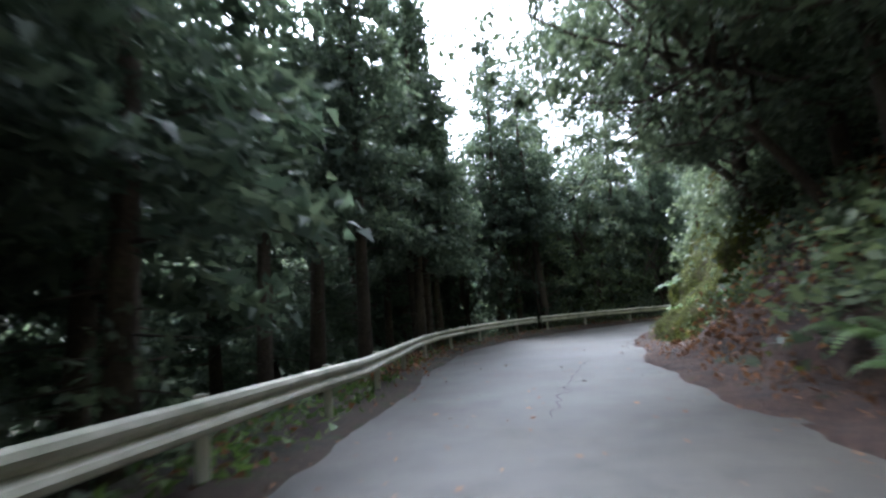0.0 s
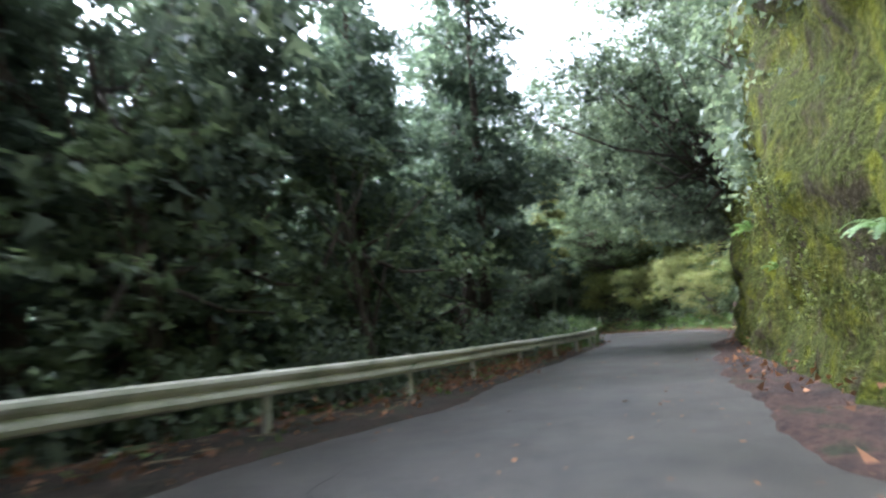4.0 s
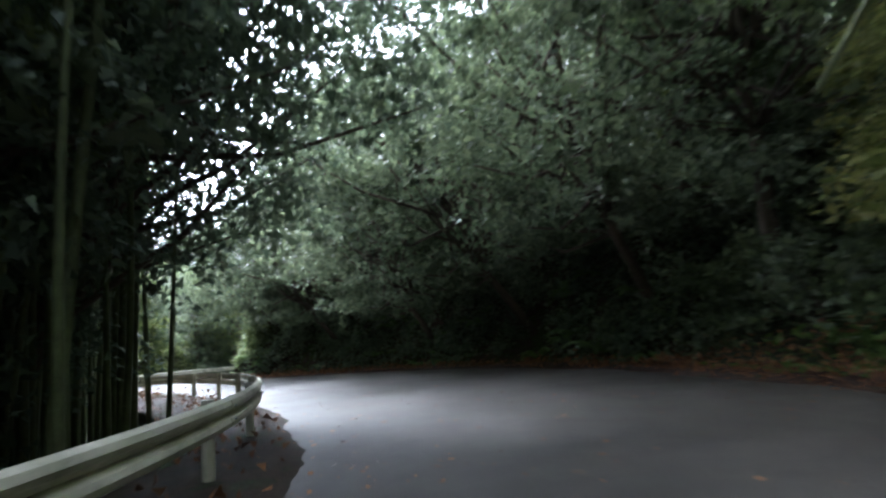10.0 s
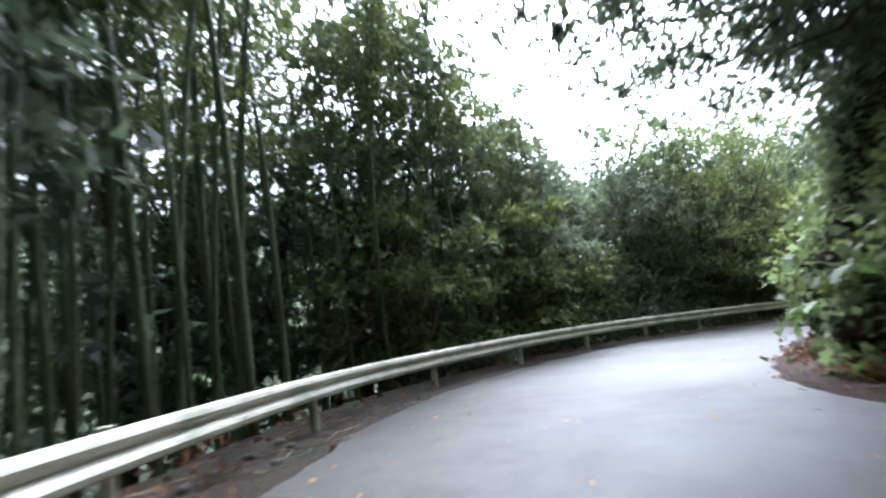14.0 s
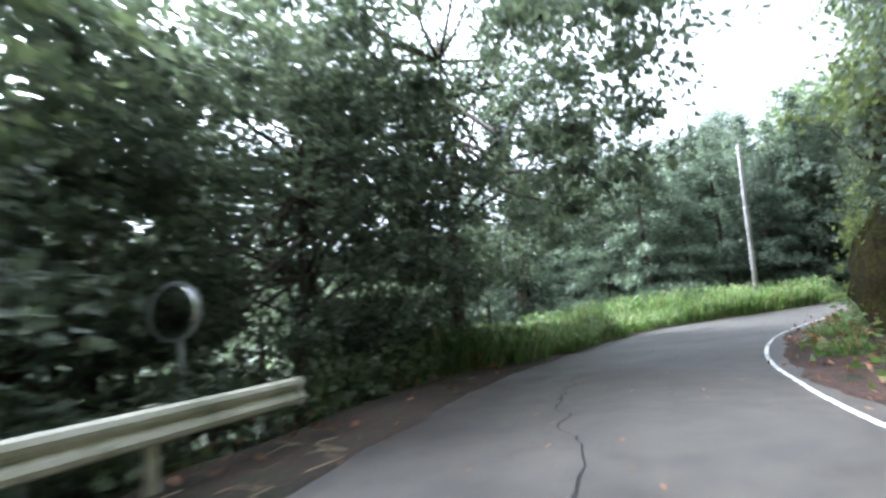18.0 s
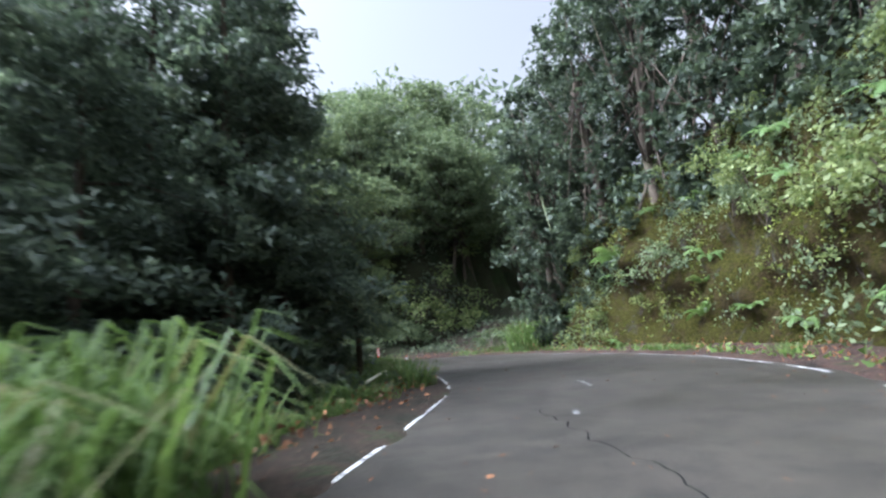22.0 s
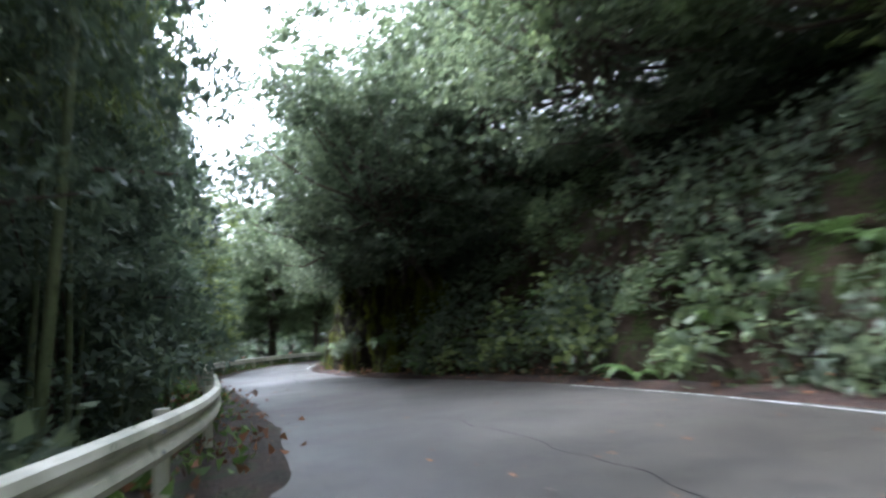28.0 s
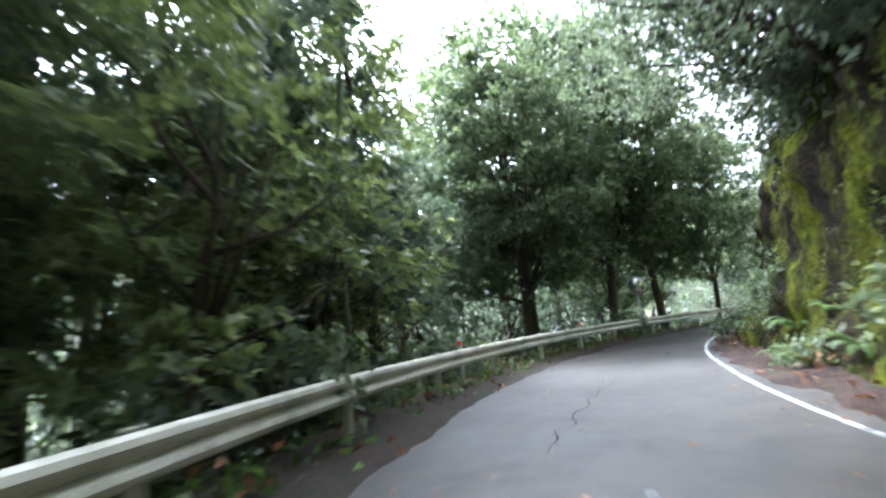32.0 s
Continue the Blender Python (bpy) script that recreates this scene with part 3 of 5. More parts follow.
def broadleaf(rng, height, spread, leaves, mat, size=0.26, low=0.3, clumps=46, name="broadleaf_tree", flat=0.5, heart=13, heart_size=1.2, high=0.8, whole=False, lean=0.0):
    top = new(name)
    bm = bmesh.new()
    pts = [(x + lean * (max(z, 0) / height) ** 0.8, y, z) for x, y, z in trunk_line(rng, height * 0.8, 0.5)]
    r0 = height * 0.014 + 0.05
    tube(bm, pts, [r0 * (1.4 if k == 0 else 1.0) * (1 - 0.85 * k) for k in np.linspace(0, 1, 9)], 8)
    th, ph = rng.uniform(0, 2 * np.pi, clumps), rng.uniform(-0.9, 1, clumps)
    rad = rng.uniform(0.35, 1.0, clumps) ** 0.6 * spread * (1 + 0.25 * np.sin(3 * th + 1.7))
    cc = np.stack([np.cos(th) * rad * np.sqrt(1 - 0.8 * ph ** 2), np.sin(th) * rad * np.sqrt(1 - 0.8 * ph ** 2), height * (low + (1 - low) * (0.5 + 0.5 * ph))], 1)
    cc[:, 0] += lean * (np.maximum(cc[:, 2], 0) / height) ** 0.8
    for j in range(0, clumps, 4):
        a, b = Vector(pts[int(rng.integers(3, 8))]), Vector(cc[j])
        tube(bm, [a, (a + b) / 2 + Vector((0, 0, -0.1 * spread)), b], [0.07, 0.045, 0.015], 5)
    part("trunk", bm, BARK, top, smooth=True)
    cr = spread * rng.uniform(0.2, 0.42, clumps)
    # leaves sit mostly on the upper side of each clump
    twigs = leaves // 8
    bi = rng.integers(0, clumps, twigs)
    v = unit(rng.normal(size=(twigs, 3)))
    v[:, 2] = np.where(rng.uniform(size=twigs) < high, np.abs(v[:, 2]), v[:, 2])
    root = cc[bi] + v * cr[bi][:, None] * rng.uniform(0.35, 0.85, twigs)[:, None] * (1, 1, flat)
    way = unit(v * (1, 1, 0.35) + rng.normal(size=(twigs, 3)) * 0.35 - (0, 0, 0.2))
    k = np.repeat(np.arange(twigs), 8)
    u = np.tile(np.linspace(0, 1, 8), twigs)[:, None]
    c = root[k] + way[k] * u * 0.55 - (0, 0, 0.12) * u ** 2 + rng.normal(size=(len(k), 3)) * 0.06
    shape = broad_leaf_arrays if whole else leaf_arrays
    verts = shape(c, way[k], size, rng, 0.2, 0.55, 0.65, 1.6)
    if heart:
        q = np.repeat(np.arange(clumps), heart)
        h = cc[q] + unit(rng.normal(size=(len(q), 3))) * cr[q][:, None] * rng.uniform(0, 0.55, len(q))[:, None] * (1, 1, flat)
        verts = np.vstack([verts, shape(h, rng.normal(size=(len(q), 3)), size * heart_size, rng, 0, 0.7)])
    leaf_object("crown", verts, mat, top, corners=4 if whole else 3)
    return top


def bamboo(rng, height, leaves, lean, start=0.42, reach=1.5, mat=None, radius=0.05, tiers=0):
    top = new("bamboo")
    bm = bmesh.new()
    ks = np.linspace(0, 1, 13)
    line = lambda k: Vector((lean * k ** 2.2, 0.1 * k, height * (k - 0.06 * k ** 3) - 0.5 * (k == 0)))
    tube(bm, [line(k) for k in ks], [radius * (1 - 0.75 * k) + 0.008 for k in ks], 6)
    for k in np.linspace(0.04, 0.9, 18):
        bm.faces.new([bm.verts.new(line(k) + Vector((math.cos(a), math.sin(a), 0)) * (radius * 1.25 * (1 - 0.7 * k) + 0.008)) for a in np.linspace(0, 2 * math.pi, 7)[:-1]])
    part("culm", bm, CULM, top, smooth=True)
    t = rng.uniform(start, 1, leaves) ** 0.8
    if tiers:
        t = np.clip((np.round(t * tiers) + rng.normal(size=leaves) * 0.1) / tiers, 0, 1)
    ang = np.round(t * 24) * 2.4 + rng.normal(size=leaves) * 0.3
    r = rng.uniform(0, 1, leaves) ** 0.7 * reach * (1 - 0.6 * (t - start))
    c = np.stack([lean * t ** 2.2 + np.cos(ang) * r, 0.1 * t + np.sin(ang) * r, height * (t - 0.06 * t ** 3) + 0.25 * r - 0.28 * r ** 2], 1) + rng.normal(size=(leaves, 3)) * 0.1
    leaf_object("foliage", leaf_arrays(c, np.stack([np.cos(ang), np.sin(ang), -0.3 + 0 * ang], 1), 0.25, rng, 0.4, 0.24), mat or LEAF_BAMBOO, top)
    return top


def shrub(rng, height, spread, leaves, mat, size=0.2, name="shrub"):
    top = new(name)
    clumps = 18
    th, rr = rng.uniform(0, 2 * np.pi, clumps), np.sqrt(rng.uniform(0, 1, clumps)) * spread
    hh = height * (0.25 + 0.75 * (1 - (rr / spread) ** 2) * rng.uniform(0.5, 1, clumps))
    cc = np.stack([np.cos(th) * rr, np.sin(th) * rr, hh], 1)
    bm = bmesh.new()
    for j in range(0, clumps, 3):
        tube(bm, [(0, 0, -0.4), tuple(cc[j] * 0.5 + (0, 0, 0.1)), tuple(cc[j])], [0.03, 0.02, 0.006], 4)
    part("stem", bm, BARK, top)
    bi = rng.integers(0, clumps, leaves)
    v = unit(rng.normal(size=(leaves, 3)))
    c = cc[bi] + v * 0.42 * spread * rng.uniform(0.3, 1, leaves)[:, None] * (1, 1, 0.7)
    leaf_object("foliage", broad_leaf_arrays(c, v * (1, 1, 0.5), size, rng), mat, top, corners=4)
    return top


def blades(rng, n, spread, height, width=0.013):
    """Arching grass blades of three lengths each, narrowing to a point."""
    base = np.stack([rng.normal(size=n) * spread * 0.45, rng.normal(size=n) * spread * 0.45, np.zeros(n) - 0.1], 1)
    ang = rng.uniform(0, 2 * np.pi, n)
    out = np.stack([np.cos(ang), np.sin(ang), 0 * ang], 1)
    side = np.stack([-np.sin(ang), np.cos(ang), 0 * ang], 1) * width
    hh = (height * rng.uniform(0.5, 1.15, n))[:, None]
    z = np.array([0, 0, 1.0])
    arch = rng.uniform(0.5, 1.2, n)[:, None]
    p1 = base + out * hh * 0.14 * arch + z * hh * 0.55
    p2 = base + out * hh * 0.45 * arch + z * hh * (1.0 - 0.1 * arch)
    p3 = base + out * hh * 0.85 * arch + z * hh * (1.05 - 0.3 * arch)
    q1 = np.stack([base - side, base + side, p1 + side, p1 - side], 1)
    q2 = np.stack([p1 - side, p1 + side, p2 + side * 0.8, p2 - side * 0.8], 1)
    q3 = np.stack([p2 - side * 0.8, p2 + side * 0.8, p3 + side * 0.1, p3 - side * 0.1], 1)
    return np.stack([q1, q2, q3], 1).reshape(-1, 3)


def tuft(rng, n, spread, height):
    top = new("grass_clump")
    leaf_object("foliage", blades(rng, n, spread, height), GRASS, top, corners=4)
    leaf_object("dry_growth", blades(rng, n // 14, spread, height * 1.1, 0.015), DRY_GRASS, top, "straw-coloured dry blades", corners=4)["kind"] = "stuff"
    return top


REACH = {"shrub": 1.5, "grass_clump": 0.9, "cypress_tree": 3.4, "broadleaf_tree": 3.6, "cedar_tree": 0.6, "bamboo": 0.3}


def place(ob, s, d, rng, scale=1.0, sink=0.1, z=None, tilt=0.03):
    clear = 1.0 + scale * (ob["reach"] if "reach" in ob else REACH.get(ob.name.split(".")[0], 1.0))
    if abs(d) < clear:
        d = math.copysign(clear, d)
    p = at(s, d)
    p.z = ground_z(p) - sink if z is None else z
    k = scale * rng.uniform(0.85, 1.18)
    return copy_thing(ob, Matrix.LocRotScale(p, Euler((rng.normal() * tilt, rng.normal() * tilt, rng.uniform(0, 6.28))), (k, k, k * rng.uniform(0.9, 1.12))))


def discard(things):
    """Takes away the patterns that the copies were made from."""
    for t in things:
        for o in (*t.children_recursive, t):
            bpy.data.objects.remove(o)


rg = np.random.default_rng
CEDARS = [cedar(rg(10 + k), h, b, w, 8200, 0.28, dead=14) for k, (h, b, w) in enumerate(((19, 5.0, 3.0), (22, 7.5, 3.2), (17, 3.5, 2.9)))]
LOW_CEDARS = [cedar(rg(20 + k), h, 0.2, w, 19000, 0.2) for k, (h, w) in enumerate(((10, 3.2), (13.5, 4.3)))]
for c in CEDARS:
    tagged(c, "tall dark green cedar with a straight brown trunk", "tree", "cedars of the plantation")
for c in LOW_CEDARS:
    c["reach"] = 2.2
    tagged(c, "dense pointed cedar with foliage down to the ground", "tree", "cedars of the plantation")
CYPRESS = [broadleaf(rg(25 + k), h, w, 4200, LEAF_CEDAR, 0.24, 0.04, 90, "cypress_tree", 0.8) for k, (h, w) in enumerate(((13, 2.9), (16, 3.2)))]
CYPRESS_FINE = broadleaf(rg(26), 16, 3.2, 15000, LEAF_CEDAR, 0.125, 0.04, 80, "cypress_tree", 0.8)
for c in CYPRESS + [CYPRESS_FINE]:
    tagged(c, "bluish green cypress with dense rounded foliage", "tree", "forest trees")
BROAD_DARK = [broadleaf(rg(30 + k), h, w, 2000, LEAF_DARK, 0.24, lo) for k, (h, w, lo) in enumerate(((9, 3.3, 0.2), (12, 3.8, 0.3)))]
for c in BROAD_DARK:
    tagged(c, "dark broadleaved evergreen tree on the slope", "tree", "forest trees")
BROAD_MID = [broadleaf(rg(40 + k), h, w, 2200, LEAF_MID, 0.23, 0.15) for k, (h, w) in enumerate(((8, 2.9), (10.5, 3.5)))]
for c in BROAD_MID:
    tagged(c, "green broadleaved tree with layered branches", "tree", "forest trees")
BROAD_LIGHT = [broadleaf(rg(50 + k), h, w, 2200, LEAF_LIGHT, 0.2, 0.2, heart=6) for k, (h, w) in enumerate(((5.5, 2.2), (8, 2.8)))]
for c in BROAD_LIGHT:
    tagged(c, "light green young tree in the open light", "tree", "forest trees")
BAMBOOS = [bamboo(rg(60 + k), h, 1300, l, st) for k, (h, l, st) in enumerate(((13, 1.2, 0.5), (15, 2.2, 0.55), (11.5, 0.6, 0.45)))]
for c in BAMBOOS:
    tagged(c, "slender green bamboo with feathery leaves at its top", "bamboo", "bamboo grove")
LEAFY_BAMBOO = [bamboo(rg(66 + k), h, 2100, l, 0.12, 1.7, LEAF_BAMBOO if k == 0 else LEAF_LIGHT) for k, (h, l) in enumerate(((10, 1.8), (12, 2.6)))]
for c in LEAFY_BAMBOO:
    tagged(c, "light green feathery bamboo arching towards the road", "bamboo", "bamboo grove")
SHRUB_DARK = [shrub(rg(70 + k), h, w, 470, LEAF_DARK, 0.19) for k, (h, w) in enumerate(((1.6, 1.2), (2.4, 1.5)))]
SHRUB_MID = [shrub(rg(74 + k), h, w, 470, LEAF_MID, 0.19) for k, (h, w) in enumerate(((1.3, 1.0), (2.0, 1.3)))]
SHRUB_LIGHT = [shrub(rg(78 + k), h, w, 470, LEAF_LIGHT, 0.17) for k, (h, w) in enumerate(((1.2, 0.9), (1.9, 1.2)))]
SHRUB_YELLOW = [shrub(rg(82 + k), h, w, 1300, LEAF_YELLOW, 0.17) for k, (h, w) in enumerate(((2.6, 1.5), (3.8, 1.9)))]
for group, words in ((SHRUB_DARK, "dark green leafy shrub on the bank"), (SHRUB_MID, "green leafy shrub beside the road"), (SHRUB_LIGHT, "light green leafy shrub beside the road"), (SHRUB_YELLOW, "yellowing shrub with drooping branches on the bank")):
    for c in group:
        tagged(c, words, "shrub", "roadside shrubs")
TUFTS = [tuft(rg(90 + k), n, w, h) for k, (n, w, h) in enumerate(((170, 0.5, 0.75), (220, 0.7, 1.05)))]
for c in TUFTS:
    tagged(c, "tall arching green grass clump", "grass", "roadside grass clumps")
ROUND_TREE = broadleaf(rg(103), 14, 4.8, 21000, LEAF_MID, 0.21, 0.3, 140, heart=70, high=0.6, whole=True)
tagged(ROUND_TREE, "tall round-headed evergreen past the rail", "tree", "forest trees")
ROUND_TREE["reach"] = 2.0
rng = rg(5)


def scatter(kinds, n, s0, s1, d0, d1, scale=1.0, sink=0.15, tilt=0.03):
    """n plants spread over a stretch; d0..d1 are metres beyond the road's edge, to the left if positive."""
    for j in range(n):
        s = s0 + (s1 - s0) * (j + rng.uniform(0.1, 0.9)) / n
        o = rng.uniform(d0, d1)
        d = table(s, EDGE_L) + o if d0 > 0 else table(s, EDGE_R) + o
        place(kinds[int(rng.integers(len(kinds)))], s, d, rng, scale, sink, tilt=tilt)


def carpet(name, s0, s1, d0, d1, n, mat, size, label, category, clump=0.35, seed=1, lift=0.15):
    """Low leaves that cover a slope: clumps of leaves sitting on the ground."""
    r = rg(seed)
    m = n // 14
    s, o = r.uniform(s0, s1, m), r.uniform(d0, d1, m)
    d = (table(s, EDGE_L) if d0 > 0 else table(s, EDGE_R)) + o
    x, y = np.interp(s, ALONG, LINE[:, 0]), np.interp(s, ALONG, LINE[:, 1])
    tx, ty = np.interp(s, ALONG, TANGENT[:, 0]), np.interp(s, ALONG, TANGENT[:, 1])
    c = np.stack([x - ty * d, y + tx * d, np.zeros(m)], 1)
    c[:, 2] = ground_height(c[:, 0], c[:, 1]) + lift
    c = np.repeat(c, 14, 0) + r.normal(size=(m * 14, 3)) * (clump, clump, clump * 0.5)
    ob = leaf_object(name, leaf_arrays(c, np.tile((0, 0, 0.5), (len(c), 1)), size, r, 0.1, 0.6), mat)
    return tagged(ob, label, category, kind="stuff")


def clad(name, f, n, mat, size, label, category, low=0.0, high=1.0, cover=0.0, seed=1, s0=-99, s1=999, clump=0.22, group=14):
    """Leaves that cling to a rock face in patches, thicker towards the top."""
    r = rg(seed)
    c = []
    while len(c) < n // group:
        s = r.uniform(max(f["s0"] + 0.4, s0), min(f["s1"] - 0.4, s1))
        k = r.uniform(low, high)
        h = f["height"](s) * k
        if noise.noise(Vector((s * 0.42, h * 0.42, seed * 3.7))) + 0.35 * noise.noise(Vector((s * 1.6, h * 1.6, seed))) + 0.3 * (k - 0.5) + r.uniform(-0.08, 0.08) > cover:
            c.append(rock_place(f, s, h))
    m = len(c)
    c = np.repeat(np.array([tuple(v) for v in c]), group, 0) + r.normal(size=(m * group, 3)) * clump
    ob = leaf_object(name, leaf_arrays(c, np.tile((0, 0, -0.35), (len(c), 1)), size, r, 0.2, 0.65), mat)
    return tagged(ob, label, category, kind="stuff")


def fern(r, length, fronds=11):
    """Arching fronds from one crown, each with two rows of leaflets."""
    top = new("fern")
    for j in range(fronds):
        a = 2 * math.pi * j / fronds + r.uniform(-0.3, 0.3)
        L, rise = length * r.uniform(0.7, 1.15), r.uniform(0.35, 0.75)
        u = np.linspace(0.12, 1, 16)
        out = np.array((math.cos(a), math.sin(a), 0))
        side = np.array((-math.sin(a), math.cos(a), 0))
        p = out * (u * L * 0.9)[:, None] + np.array((0, 0, 1.0)) * (L * (rise * u * 1.5 - 1.1 * rise * u ** 2.2 - 0.15 * u ** 3))[:, None]
        w = (L * 0.2 * np.sin(np.pi * (u * 0.86 + 0.1)))[:, None]
        tips = [p + e * side * w + out * w * 0.35 - np.array((0, 0, 0.25)) * w for e in (-1, 1)]
        verts = [tuple(v) for v in np.vstack([p, *tips])]
        faces = [(i, i + 1, 16 + i) for i in range(15)] + [(i + 1, i, 32 + i) for i in range(15)]
        mesh_object("frond", verts, faces, LEAF_FERN, top)
    return top


FERNS = [fern(rg(120 + k), v) for k, v in enumerate((0.6, 0.8, 1.0))]
for c in FERNS:
    tagged(c, "green fern with arching fronds on the bank", "fern", "ferns on the bank")


def ferns_on(f, n, low, high, seed, scale=1.0):
    r = rg(seed)
    for j in range(n):
        s = r.uniform(f["s0"] + 1, f["s1"] - 1)
        p = rock_place(f, s, f["height"](s) * r.uniform(low, high))
        k = scale * r.uniform(0.8, 1.3)
        copy_thing(FERNS[j % 3], Matrix.LocRotScale(p, Euler((r.normal() * 0.2, r.normal() * 0.2, r.uniform(0, 6.28))), (k, k, k)))


# left of the road, from the start
scatter(CEDARS, 40, -14, 30, 1.9, 10)
scatter(CEDARS, 22, 20, 50, 2.2, 12)
scatter(CYPRESS, 22, -6, 56, 8, 16)
scatter(LOW_CEDARS, 13, -4, 46, 5.0, 9, 0.7)
for s, d in ((27.5, 10.0), (30, 8.6), (32.5, 10.5), (35.5, 8.6), (38.5, 9.4), (24, 11)):
    place(CYPRESS[0], s, d, rng, 1.05)
scatter(BROAD_DARK, 9, -8, 56, 4, 12)
scatter(SHRUB_DARK, 22, -8, 56, 1.5, 6)
scatter(SHRUB_MID, 9, 26, 56, 1.6, 3.2)
scatter(BROAD_MID, 6, 30, 48, 2.8, 7, 0.8)
scatter(CYPRESS, 12, 48, 64, 7.5, 15)
scatter(CYPRESS, 9, 63, 80, 7.5, 14, 1.15)
for s, d, k in ((66.5, 8.4, 1.2), (70, 8.2, 1.25), (73, 8.4, 1.25), (76, 8.0, 1.25), (79.5, 9.6, 1.2), (72, 11.5, 1.4), (84, 10.5, 1.35), (80.5, 10.0, 1.4), (77.5, 11, 1.4)):
    place(CYPRESS_FINE, s, d, rng, k)
scatter(BROAD_DARK, 4, 66, 78, 4.5, 9)
scatter(TUFTS, 12, 50, 60, 1.0, 2.6, 1.15)
for s, d, k in ((60.4, 2.5, 1.3), (61.2, 2.9, 1.45), (62.2, 2.6, 1.35), (63.0, 2.35, 1.25), (61.8, 3.6, 1.5), (63.4, 3.0, 1.2), (58.6, 3.0, 1.3), (56.8, 3.2, 1.35), (55.4, 2.9, 1.2)):
    place(TUFTS[1], s, d, rng, k)
scatter(TUFTS, 16, 60.5, 65, 1.5, 3.2, 1.15)
scatter(BAMBOOS, 26, 68, 78, 1.5, 5.5)
scatter(BAMBOOS, 44, 73, 104, 1.4, 3.8, 1.35)
scatter(BAMBOOS, 88, 76, 104, 1.5, 4.5)
scatter(BAMBOOS, 58, 74, 112, 3.5, 9.5)
scatter(CYPRESS, 9, 78, 106, 9, 15)
scatter(CEDARS, 6, 78, 98, 9, 15)
scatter(SHRUB_DARK, 18, 78, 116, 4.5, 10)
scatter(BROAD_MID, 6, 104, 128, 4.5, 8)
scatter(CYPRESS, 6, 100, 116, 5, 10)
scatter(BROAD_DARK, 8, 100, 130, 5, 12)
scatter(BROAD_LIGHT, 2, 104, 116, 3.0, 4.5)
scatter(BAMBOOS, 20, 100, 114, 1.6, 5)
scatter(BROAD_DARK, 16, 106, 132, 5, 14)
scatter(BROAD_DARK, 5, 126, 141, 7.0, 13, 1.1)
scatter(SHRUB_MID + SHRUB_DARK, 16, 114, 142, 1.8, 6)
scatter(TUFTS, 80, 136, 162, 0.6, 5.5, 1.3)
scatter(SHRUB_LIGHT, 9, 138, 160, 3.5, 7)
for s, d, tip in ((151.7, 20.0, 10.3), (153.3, 17.7, 11.9), (154.9, 16.0, 12.2), (154.9, 12.6, 12.4), (154.9, 9.4, 12.7), (160.5, 11.0, 12.1), (161.3, 9.1, 12.3), (166.1, 9.6, 12.9), (176.4, 8.8, 11.0), (158, 14, 11.0), (164, 14, 12.0), (171, 14, 12.0), (149, 20, 10.0), (157.6, 9.0, 9.0), (163.5, 7.6, 9.6), (168, 10.5, 12.5), (167.2, 7.8, 12.5), (169.8, 6.2, 13.5), (172.2, 6.6, 11.5), (179, 8.4, 8.5), (150.5, 16.5, 9.5), (173.5, 9.5, 10.5)):
    p = at(s, d)
    low = ground_z(p) - 0.2
    k = (p.z + tip - low) / 13.5
    copy_thing(LOW_CEDARS[1], Matrix.LocRotScale(Vector((p.x, p.y, low)), Euler((0, 0, s * 2.4 + d)), (k, k, k)))
scatter(LOW_CEDARS, 6, 166, 182, 11, 16)
scatter(TUFTS, 16, 150, 159, 0.35, 1.6, 1.45)
scatter(TUFTS, 26, 139, 153, 0.25, 1.3, 0.95)
scatter(TUFTS, 22, 141, 152, 3.0, 6.5, 1.75)
scatter(TUFTS, 34, 159, 181, 0.6, 3.2, 0.65)
scatter(TUFTS, 16, 168, 177.5, 0.45, 1.9, 0.75)
scatter(BROAD_DARK, 7, 172, 184, 6, 12, 0.85)
scatter(CEDARS + CYPRESS, 18, 183, 206, 5.8, 13)
scatter(BAMBOOS, 9, 184, 200, 3.0, 6)
# dense dark understory added to stand in for shade below the trees
scatter(SHRUB_DARK, 46, 184, 240, 1.9, 5, 1.1)
scatter(BROAD_DARK, 12, 196, 240, 5, 10, 0.7)
scatter(BROAD_MID, 6, 188, 216, 4.8, 9)
scatter(LEAFY_BAMBOO[:1], 9, 196, 210, 5.5, 9)
scatter(LEAFY_BAMBOO, 14, 218, 230, 2.2, 6, 1.2)
scatter(CEDARS, 10, 204, 222, 4.5, 16)
scatter(CEDARS, 6, 220, 231, 4.5, 8)
scatter(CYPRESS, 6, 238, 264, 9, 16, 0.8)
scatter(CYPRESS, 5, 206, 218, 6, 11, 1.2)
for s, d in ((195, 5.2), (199, 4.7), (203, 4.9), (192, 6.0), (207, 5.2)):
    place(CEDARS[2], s, d, rng, 0.9)
scatter(BAMBOOS, 14, 188, 208, 1.6, 3.2)
# more added shrubs that darken the view between the trunks
scatter(SHRUB_DARK + SHRUB_MID, 16, 210, 242, 2.4, 5)
scatter(CYPRESS, 10, 212, 250, 9, 15)
scatter(BROAD_DARK, 9, 226, 266, 8, 14, 0.8)
SPREADING = broadleaf(rg(101), 11, 5.4, 22000, LEAF_LIGHT, 0.15, 0.3, 130, heart=40, whole=True)
tagged(SPREADING, "wide spreading green tree with dark limbs over the road", "tree", "forest trees")
GREAT_DARK = broadleaf(rg(102), 12, 5.2, 15000, LEAF_DARK, 0.2, 0.08, 150, heart=50, whole=True)
tagged(GREAT_DARK, "large dark round-headed tree beside the road", "tree", "forest trees")
GREAT_FINE = broadleaf(rg(102), 12, 5.2, 26000, LEAF_DARK, 0.15, 0.08, 150, heart=60, whole=True)
